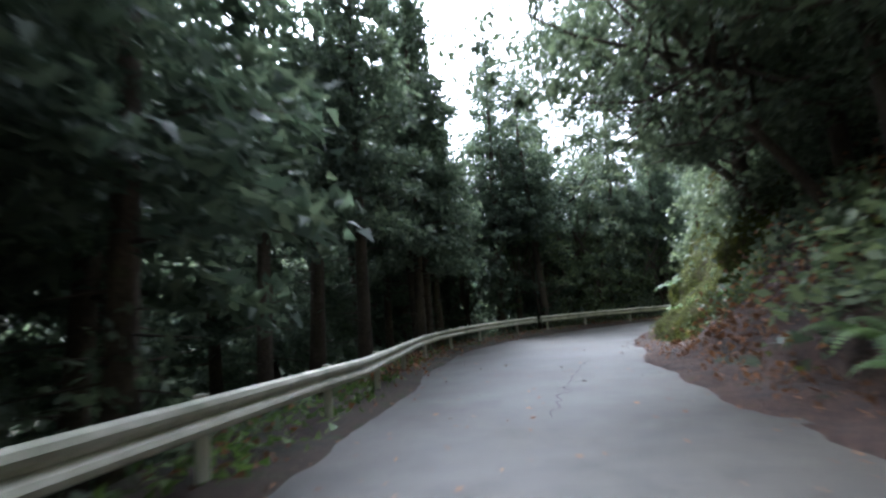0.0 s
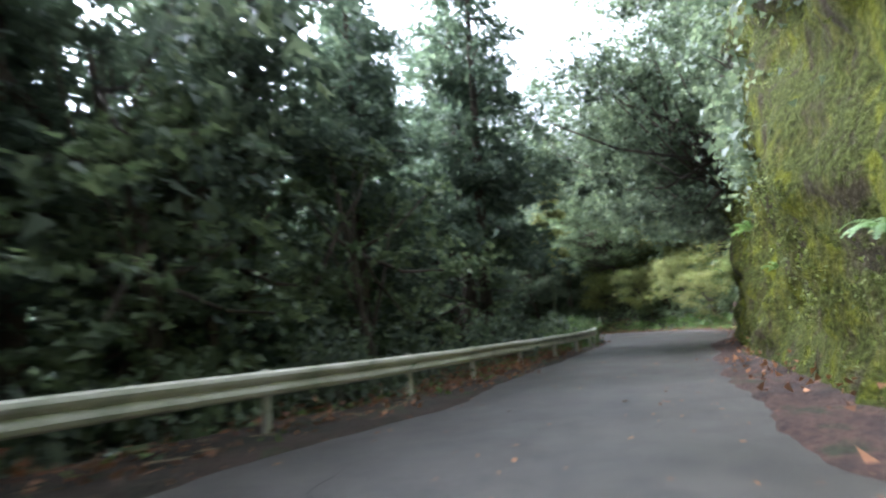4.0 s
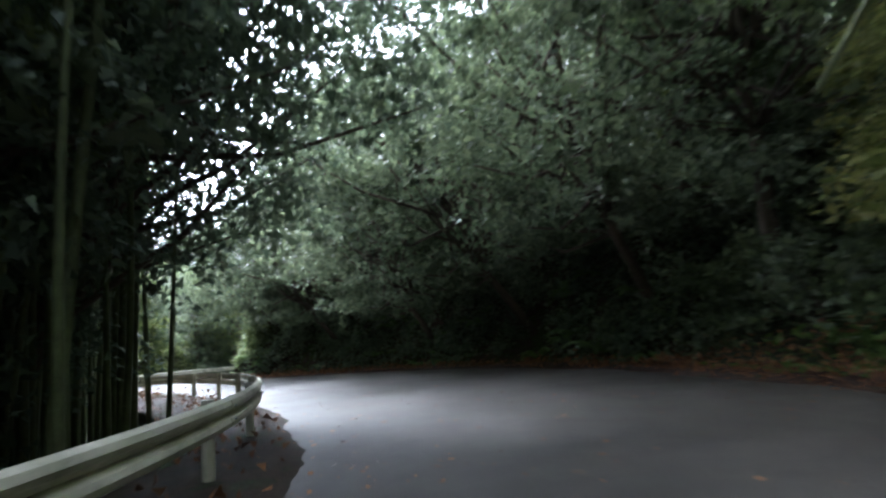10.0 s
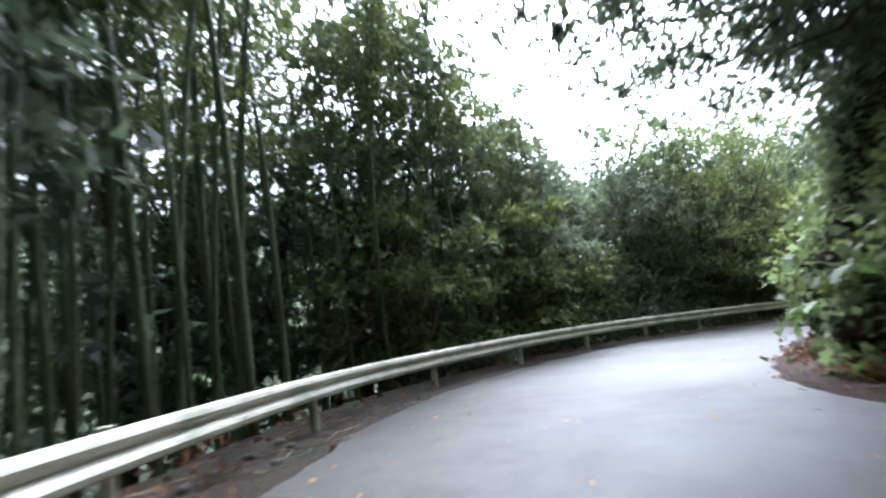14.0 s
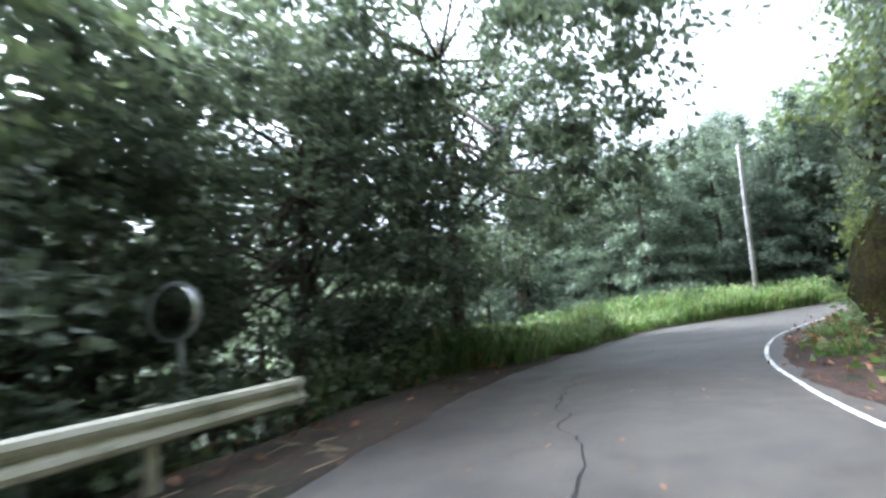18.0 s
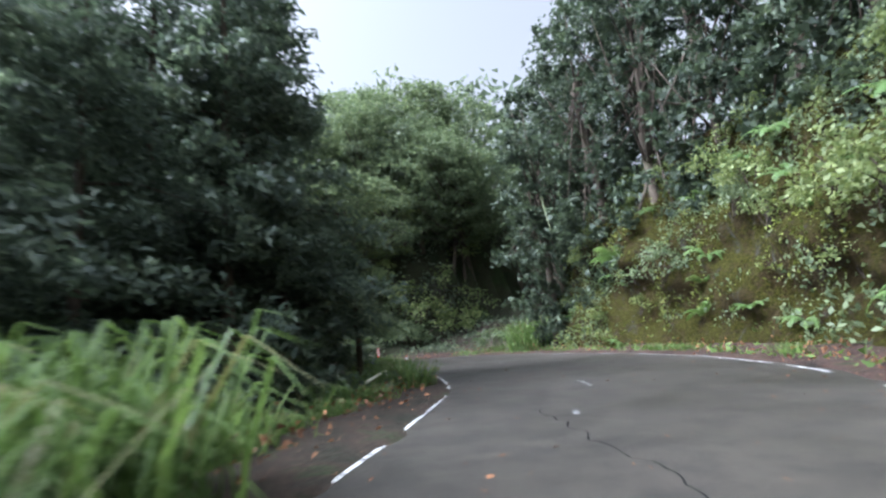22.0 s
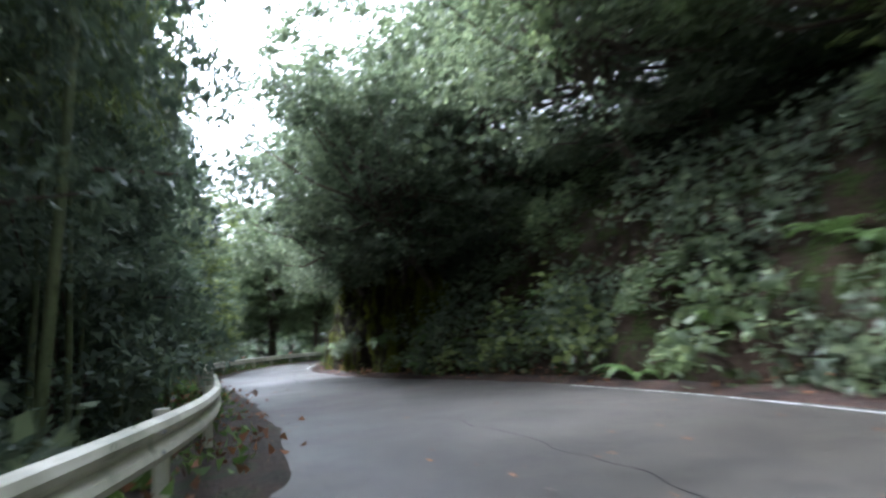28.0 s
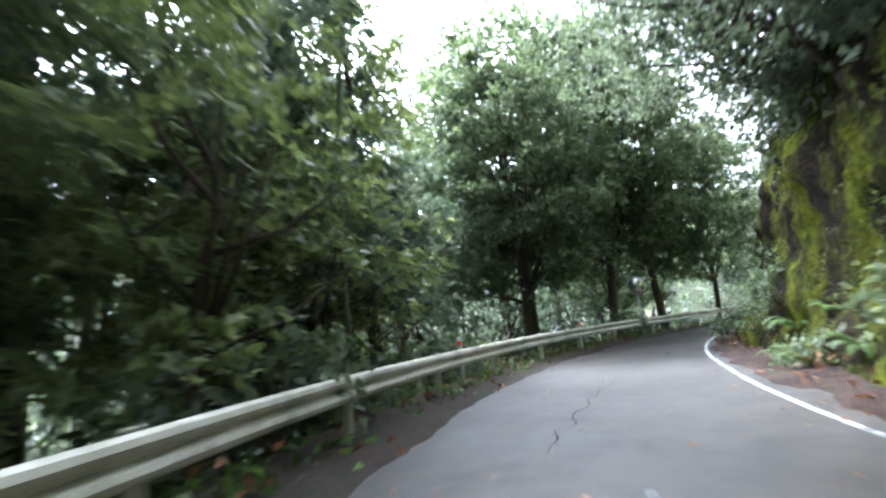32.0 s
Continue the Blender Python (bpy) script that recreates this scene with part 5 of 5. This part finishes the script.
# ---- guard rails ----
def guard_rail(s0, s1, d_of, label, ends=True, up=lambda s: 0.0):
    top = new("guard_rail")
    top.matrix_world = Matrix.Translation(at(s0, d_of(s0)))
    inv = top.matrix_world.inverted()
    prof = [(0.02, 0.74), (-0.035, 0.715), (-0.05, 0.67), (-0.035, 0.63), (0.02, 0.585), (-0.035, 0.54), (-0.05, 0.5), (-0.035, 0.455), (0.02, 0.43)]
    n = 2 * len(prof)
    seams = np.append(np.arange(s0, s1 - 1.5, 4.0), s1)
    for j, (a, b) in enumerate(zip(seams, seams[1:])):
        ss = np.linspace(a - 0.12, b + 0.12, 10)
        lap = 0.006 * (j % 2)
        verts = []
        for s in ss:
            for o, h in prof:
                verts.append(inv @ at(s, d_of(s) + o - lap, h + up(s)))
            for o, h in reversed(prof):
                verts.append(inv @ at(s, d_of(s) + o - lap + 0.008, h + up(s)))
        faces = [(r * n + c, r * n + (c + 1) % n, (r + 1) * n + (c + 1) % n, (r + 1) * n + c) for r in range(len(ss) - 1) for c in range(n)]
        faces += [tuple(range(n)), tuple(range((len(ss) - 1) * n, len(ss) * n))]
        mesh_object("beam", verts, faces, RAIL, top)
        for h in (0.52, 0.65):
            bm = bmesh.new()
            bmesh.ops.create_icosphere(bm, subdivisions=1, radius=0.016, matrix=Matrix.Translation(inv @ at(b, d_of(b) - 0.062 - lap, h + up(b))))
            part("bolt", bm, METAL, top)
    post = None
    for s in np.arange(s0 + 0.5, s1 - 0.2, 3.0):
        if post is None:
            bm = bmesh.new()
            tube(bm, [(0, 0, -0.5), (0, 0, 0.3), (0, 0, 0.76)], [0.06, 0.06, 0.06], 10)
            post = part("post", bm, RAIL, top).data
            ob = top.children[-1]
        else:
            ob = new("post", post)
            ob.parent = top
        ob.location = inv @ at(s, d_of(s) + 0.09, up(s))
    if ends:
        for s in (s0, s1):
            bm = bmesh.new()
            a, b = inv @ at(s, d_of(s) - 0.055, up(s)), inv @ at(s, d_of(s) + 0.06, up(s))
            q = [Vector((p.x, p.y, p.z + h)) for h in (0.42, 0.75) for p in (a, b)]
            back = (inv @ at(s + (0.06 if s == s1 else -0.06), d_of(s))) - (inv @ at(s, d_of(s)))
            v = [bm.verts.new(p) for p in q] + [bm.verts.new(p + back) for p in q]
            for f4 in ((0, 1, 3, 2), (4, 6, 7, 5), (0, 4, 5, 1), (2, 3, 7, 6), (0, 2, 6, 4), (1, 5, 7, 3)):
                bm.faces.new([v[j] for j in f4])
            part("end_plate", bm, RAIL, top)
    return tagged(top, label, "guard rail")


RAIL_A = [(-30, 2.6), (0, 2.5), (9, 2.3), (14, 2.8), (18, 3.7), (23, 4.6), (27, 4.7), (30, 4.8), (34, 3.9), (36, 3.5), (41, 3.3), (50, 2.3), (56, 1.95), (63, 2.0)]
RAIL_E = [(68, 1.95), (78, 1.6), (85, 1.65), (92, 2.15), (97, 2.7), (104, 3.2), (112, 3.2), (120, 3.4), (127, 3.6), (132, 3.3)]
RAIL_K = [(178, 1.35), (191, 1.6), (201, 1.85), (214, 2.4), (222, 2.5), (300, 2.5)]
guard_rail(-26, 26.85, lambda s: table(s, RAIL_A), "weathered white steel guard rail above the drop", up=rail_lift)
guard_rail(27.4, 64.4, lambda s: table(s, RAIL_A), "weathered white steel guard rail, grimy and low", up=rail_lift)
guard_rail(69, 131.3, lambda s: table(s, RAIL_E), "long weathered white guard rail beside the bamboo")
guard_rail(179, 238.5, lambda s: table(s, RAIL_K), "long white guard rail with grey-green grime")
guard_rail(239.3, 258, lambda s: table(s, RAIL_K), "short length of white guard rail past the gap")

discard(CEDARS + LOW_CEDARS + BROAD_DARK + BROAD_MID + BROAD_LIGHT + BAMBOOS + SHRUB_DARK + SHRUB_MID + SHRUB_LIGHT + SHRUB_YELLOW + TUFTS + LEAFY_BAMBOO + CYPRESS + VINE_TREES + [CYPRESS_FINE, GREAT_FINE, SPREADING, GREAT_DARK, ROUND_TREE, IVY_TRUNK, TALL_BAMBOO, OVERHANGING, HANGING, HANGING_GREEN, FEATHERY, HANGING_YELLOW] + FERNS)


# ---- poles, wires, mirrors and small things ----
def lathe(bm, rows, sides=20, m=None):
    """A body turned about its axis from (radius, height) rows."""
    rings = [[bm.verts.new((r * math.cos(2 * math.pi * j / sides), r * math.sin(2 * math.pi * j / sides), h)) for j in range(sides)] for r, h in rows]
    for a, c in zip(rings, rings[1:]):
        for j in range(sides):
            bm.faces.new((a[j], a[(j + 1) % sides], c[(j + 1) % sides], c[j]))
    bm.faces.new(rings[-1])
    bm.faces.new(list(reversed(rings[0])))
    if m is not None:
        bmesh.ops.transform(bm, matrix=m, verts=bm.verts)


def utility_pole(p, height, lean, label, plate=False):
    top = new("utility_pole")
    top.matrix_world = Matrix.Translation(p) @ pose(0, 0, 0, *lean)
    bm = bmesh.new()
    lathe(bm, [(0.115, -0.6), (0.11, height * 0.3), (0.1, height * 0.7), (0.085, height), (0.05, height + 0.03)], 16)
    part("pole", bm, CONCRETE, top, smooth=True)
    for h in (height * 0.62, height * 0.93):
        bm = bmesh.new()
        lathe(bm, [(0.128, h - 0.03), (0.132, h), (0.128, h + 0.03)], 16)
        part("band", bm, METAL, top, "galvanised steel band")
    bm = bmesh.new()
    tube(bm, [(-0.6, 0, height - 0.35), (0.6, 0, height - 0.35)], [0.035, 0.035], 6)
    part("crossarm", bm, METAL, top, "galvanised steel crossarm")
    for x in (-0.5, 0.5):
        bm = bmesh.new()
        lathe(bm, [(0.03, height - 0.32), (0.05, height - 0.28), (0.03, height - 0.24), (0.05, height - 0.2), (0.025, height - 0.16)], 10, Matrix.Translation((x, 0, 0)))
        part("insulator", bm, WHITE, top, "white porcelain insulator")
    if plate:
        bm = bmesh.new()
        bmesh.ops.create_cube(bm, size=1, matrix=Matrix.Translation((0.16, -0.06, 1.55)) @ Matrix.Diagonal((0.02, 0.09, 0.5, 1)))
        bmesh.ops.bevel(bm, geom=bm.edges[:], offset=0.006, segments=1, affect="EDGES")
        part("plate", bm, WHITE, top, "narrow white plate")
    return tagged(top, label, "utility pole")


def grounded(x, y):
    return Vector((x, y, ground_z((x, y))))


POLE_A, POLE_B = grounded(66.9, 118.8), grounded(92.66, 122.7)
utility_pole(POLE_A, 8.2, (3, -3, 20), "slender grey utility pole leaning over the grass")
utility_pole(POLE_B, 9.5, (-1.5, 2.5, 60), "weathered grey utility pole with a white plate", True)


def wire(a, b, sag, label):
    bm = bmesh.new()
    tube(bm, [a.lerp(b, k) - Vector((0, 0, sag * 4 * k * (1 - k))) for k in np.linspace(0, 1, 13)], [0.012] * 13, 5)
    tagged(part("overhead_wire", bm, BLACK), label, "wire")


for h in (5.3, 5.6, 9.0):
    wire(POLE_B + Vector((0, 0, h)), at(186, -16, h - 0.4), 0.5, "thin black overhead wire from the pole")
wire(POLE_B + Vector((0, 0, 9.0)), at(214, 6.5, 8.6), 0.6, "thin black overhead wire above the rail")
wire(at(214, 6.5, 8.6), at(244, 7.5, 7.6), 0.6, "thin black overhead wire above the rail")


def traffic_mirror(p, facing, height, post_mat, label, radius=0.36):
    top = new("traffic_mirror")
    top.matrix_world = Matrix.Translation(p) @ pose(0, 0, 0, 0, 0, facing)
    bm = bmesh.new()
    tube(bm, [(0.08, 0, -0.5), (0.08, 0, height * 0.5), (0.08, 0, height + 0.1)], [0.045, 0.045, 0.045], 12)
    part("post", bm, post_mat, top, smooth=True)
    face = Matrix.Translation((0, 0, height)) @ pose(0, 0, 0, 0, -86, 0)
    bm = bmesh.new()
    lathe(bm, [(radius * 0.5, -0.06), (radius, -0.02), (radius + 0.02, 0.0), (radius + 0.02, 0.03), (radius, 0.035)], 28, face)
    part("housing", bm, post_mat, top, smooth=True)
    bm = bmesh.new()
    lathe(bm, [(radius - 0.005, 0.036), (radius * 0.8, 0.06), (radius * 0.5, 0.085), (radius * 0.2, 0.098), (0.02, 0.1)], 28, face)
    part("mirror", bm, MIRROR, top, "convex mirror glass", True)
    bm = bmesh.new()
    tube(bm, [(0.08, 0, height + 0.02), (0.01, 0, height + 0.02)], [0.03, 0.03], 8)
    part("bracket", bm, METAL, top)
    return tagged(top, label, "traffic mirror")


traffic_mirror(grounded(41.0, 114.1), heading(132) + 6, 1.75 - (grounded(41.0, 114.1).z - at(132, 0).z), METAL, "round convex traffic mirror among the leaves", 0.42)
traffic_mirror(at(238.9, 2.55), heading(240) + 25, 2.1, METAL, "round convex traffic mirror on a grey post")


def stripe_post(p, height, label, paint):
    top = new("traffic_cone")
    top.matrix_world = Matrix.Translation(p)
    bm = bmesh.new()
    lathe(bm, [(0.19, 0.0), (0.19, 0.03), (0.16, 0.045)], 18)
    part("base", bm, BLACK, top, "black rubber base")
    ks = np.linspace(0.045, height, 8)
    for k, (a, c) in enumerate(zip(ks, ks[1:])):
        bm = bmesh.new()
        lathe(bm, [(0.115 - 0.075 * a / height, a), (0.115 - 0.075 * c / height, c)], 18)
        part("stripe" if k % 2 else "body", bm, WHITE if k % 2 else paint, top, "white reflective band" if k % 2 else "")
    return tagged(top, label, "traffic cone")


p = at(188.0, -8.0)
p.z = ground_z(p) + 0.06
stripe_post(p, 0.72, "red and white striped traffic cone by the side track", ORANGE)
stripe_post(at(175.4, 1.3, 0.0), 0.6, "faded red and white marker at the grass corner", FADED_RED)


def pipe_fence():
    top = new("pipe_fence")
    top.matrix_world = Matrix.Translation(at(176.5, 1.25))
    inv = top.matrix_world.inverted()
    runs = ([at(176.5, 1.25, 0.42), at(173.5, 1.9, 0.42), at(170, 2.7, 0.38), at(166.5, 3.0, 0.34)], [at(176.5, 1.25, 0.42), at(178.2, 3.2, 0.42), at(179.5, 5.2, 0.4)])
    for run in runs:
        bm = bmesh.new()
        tube(bm, [inv @ q for q in run], [0.03] * len(run), 8)
        part("rail", bm, RAIL, top, smooth=True)
    for q in (runs[0][0], runs[0][1], runs[0][2], runs[1][1], runs[1][2]):
        bm = bmesh.new()
        tube(bm, [inv @ (q - Vector((0, 0, 1.2))), inv @ q], [0.045, 0.045], 8)
        part("post", bm, RAIL, top, smooth=True)
    tagged(top, "low white pipe fence half hidden in grass", "fence")


pipe_fence()


def fan_palm(p, height, seed, label, size=1.0):
    r = rg(seed)
    top = new("fan_palm")
    top.matrix_world = Matrix.Translation(p)
    bm = bmesh.new()
    tube(bm, [(0, 0, -0.4), (0.03, 0, height * 0.5), (0, 0.04, height)], [0.1, 0.085, 0.08], 10)
    part("trunk", bm, BARK, top, smooth=True)
    for k in range(22):
        a, e = r.uniform(0, 6.28), r.uniform(-0.7, 1.0)
        out = Vector((math.cos(a) * math.cos(e), math.sin(a) * math.cos(e), math.sin(e)))
        hub = Vector((0, 0, height)) + out * r.uniform(0.5, 0.8) * size
        side = out.cross(Vector((0, 0, 1))).normalized()
        verts = []
        for j in np.linspace(-1.25, 1.25, 15):
            way = out * math.cos(j) + side * math.sin(j)
            w = (side * math.cos(j) - out * math.sin(j)) * 0.024 * size
            tip = hub + (way * 0.62 - Vector((0, 0, 0.14))) * size
            verts += [hub - w * 0.3, hub + way * 0.35 * size - w, tip, hub + way * 0.35 * size + w]
        leaf_object("frond", np.array([tuple(v) for v in verts]), LEAF_MID, top, corners=4)
        bm = bmesh.new()
        tube(bm, [(0, 0, height), hub], [0.02, 0.012], 5)
        part("stalk", bm, CULM, top)
    return tagged(top, label, "palm")


for s, d, h, seed, size in ((171.2, 3.4, 2.4, 31, 1.25), (176.4, 2.7, 0.9, 32, 0.9), (174.5, 4.6, 2.8, 33, 1.1)):
    q = at(s, d)
    fan_palm(grounded(q.x, q.y), h, seed, "fan palm with drooping split fronds", size)


def stick(a, b, radius, label):
    bm = bmesh.new()
    tube(bm, [a, (a + b) / 2 + Vector((0, 0, 0.06)), b], [radius, radius * 0.9, radius * 0.6], 6)
    tagged(part("fallen_bamboo", bm, CULM, smooth=True), label, "fallen bamboo")


stick(at(175.3, -5.4, 5.2), at(176.6, -6.3, 7.2), 0.035, "dry pale bamboo stick leaning on the rock")
stick(at(71.6, -4.3, 3.3), at(69.6, -3.7, 4.1), 0.03, "dry pale bamboo stick caught in the shrubs")
stick(at(216, 3.4, 1.3), at(211, 4.2, 2.0), 0.009, "thin bare branch hanging beside the rail")


def stones(n, s0, s1, d0, d1, lo, hi, seed):
    """Loose stones: three shapes, shared."""
    r = rg(seed)
    shapes = []
    for k in range(3):
        bm = bmesh.new()
        bmesh.ops.create_icosphere(bm, subdivisions=2, radius=1)
        for v in bm.verts:
            v.co *= 1 + 0.4 * noise.noise(v.co * 1.3 + Vector((k * 9, 0, 0)))
            v.co.z *= 0.6
        ob = part("stone", bm, STONE)
        shapes.append(ob.data)
        bpy.data.objects.remove(ob)
    for j in range(n):
        s, d, w = r.uniform(s0, s1), r.uniform(d0, d1), r.uniform(lo, hi)
        ob = new("stone", shapes[j % 3])
        edge = table(s, EDGE_L) if d0 > -0.7 else table(s, EDGE_R)
        ob.matrix_world = Matrix.LocRotScale(at(s, edge + d, 0.05), Euler((0, 0, r.uniform(0, 6.28))), (w, w * r.uniform(0.6, 1), w))
        tagged(ob, "small grey-brown stone lying at the road's edge", "stone", "loose stones")


def twigs(n, s0, s1, d0, d1, seed, label):
    """Dry sticks and straw lying on the litter."""
    r = rg(seed)
    verts, faces = [], []
    for j in range(n):
        s = r.uniform(s0, s1)
        c = at(s, table(s, EDGE_L) + r.uniform(d0, d1), 0.07 + rail_lift(s))
        a, length, w = r.uniform(0, 6.28), r.uniform(0.08, 0.45), r.uniform(0.003, 0.008)
        along = Vector((math.cos(a), math.sin(a), r.normal() * 0.12)) * length
        across, up = Vector((-math.sin(a), math.cos(a), 0)) * w, Vector((0, 0, w))
        i = len(verts)
        verts += [c - across, c + across, c + up * 1.6, c + along - across * 0.5, c + along + across * 0.5, c + along + up]
        faces += [(i, i + 1, i + 4, i + 3), (i + 1, i + 2, i + 5, i + 4), (i + 2, i, i + 3, i + 5)]
    tagged(mesh_object("dry_sticks", verts, faces, STRAW), label, "sticks", kind="stuff")


twigs(420, 89, 104, -0.35, 0.9, 66, "straw-coloured dry sticks on the brown litter")
twigs(260, 112, 131, -0.2, 0.9, 67, "straw-coloured dry sticks below the guard rail")
twigs(200, 14, 46, -0.2, 1.0, 68, "dry sticks among the reddish leaves")
stones(26, 92, 102, -0.5, 0.6, 0.025, 0.08, 61)
stones(16, 15, 46, -1.1, -0.75, 0.05, 0.16, 62)
stones(14, 152, 182, -1.2, -0.75, 0.05, 0.15, 63)
stones(12, 206, 226, -1.0, -0.75, 0.05, 0.14, 64)


def road_crack(s0, d0, s1, d1, seed, width=0.014):
    """A meandering open crack in the asphalt."""
    verts, n = [], 90
    for k in np.linspace(0, 1, n):
        s = s0 + (s1 - s0) * k + 0.22 * noise.noise(Vector((k * 19, seed, 0)))
        d = d0 + (d1 - d0) * k + 0.16 * noise.noise(Vector((k * 17, seed, 5)))
        l, e = table(s, EDGE_L), table(s, EDGE_R)
        q = (d - l) / (e - l)
        h = 0.03 * (1 - (2 * q - 1) ** 2) + 0.008 * noise.noise(Vector((s * 0.5, d * 0.9, 0))) + 0.007
        w = width * (0.4 + abs(noise.noise(Vector((k * 31, seed, 2))))) * min(1, 8 * k, 8 * (1 - k))
        verts += [at(s + w * 0.5, d + w, h), at(s - w * 0.5, d - w, h)]
    tagged(mesh_object("road_crack", verts, grid_faces(n, 2), WET_ASPHALT), "dark meandering crack in the asphalt", "road crack", kind="structure")


for j, (a, b, c, d) in enumerate(((6, -0.5, 14, -1.8), (24, 1.0, 33, 2.2), (58, -3.0, 66, -1.0), (78, -1.2, 92, 0.4), (90, -3.0, 98, -1.2), (128, -0.2, 136, 0.8), (142, 1.2, 150, 0.3), (156, -1.6, 163, -0.2), (168, -4.0, 176, -2.6), (186, -2.6, 195, -1.2), (206, -0.8, 214, -1.6), (220, 0.2, 228, -0.6))):
    road_crack(a, b, c, d, j * 3.1)
for j, (a, b, c, d) in enumerate(((61.5, -0.9, 66.5, -1.8), (79.5, -0.6, 90.0, -0.3), (82.0, -0.35, 91.5, 0.0))):
    road_crack(a, b, c, d, 40 + j * 2.7, 0.022)


def delineator(p, height, label):
    top = new("delineator_post")
    top.matrix_world = Matrix.Translation(p)
    bm = bmesh.new()
    lathe(bm, [(0.045, -0.3), (0.045, height), (0.03, height + 0.02)], 12)
    part("post", bm, WHITE, top, smooth=True)
    bm = bmesh.new()
    lathe(bm, [(0.05, height - 0.16), (0.052, height - 0.12), (0.05, height - 0.06)], 12)
    part("reflector", bm, ORANGE, top, "orange reflector band")
    tagged(top, label, "delineator")


delineator(at(226, 2.75), 0.95, "white delineator post behind the guard rail")
delineator(at(234, 2.75), 0.95, "white delineator post behind the guard rail")


verts = []
for k in np.linspace(0, 1, 14):
    for j in np.linspace(-1, 1, 6):
        q = at(184.6 + 0.4 * k + j * 1.8, -7.0 - 11 * k)
        verts.append(Vector((q.x, q.y, ground_z(q) + 0.07 + 0.04 * noise.noise(Vector((k * 9, j * 2, 0))) + 0.05 * abs(j))))
tagged(mesh_object("side_track", verts, grid_faces(14, 6), LITTER, smooth=True), "brown earth side track strewn with leaves", "track", kind="structure")
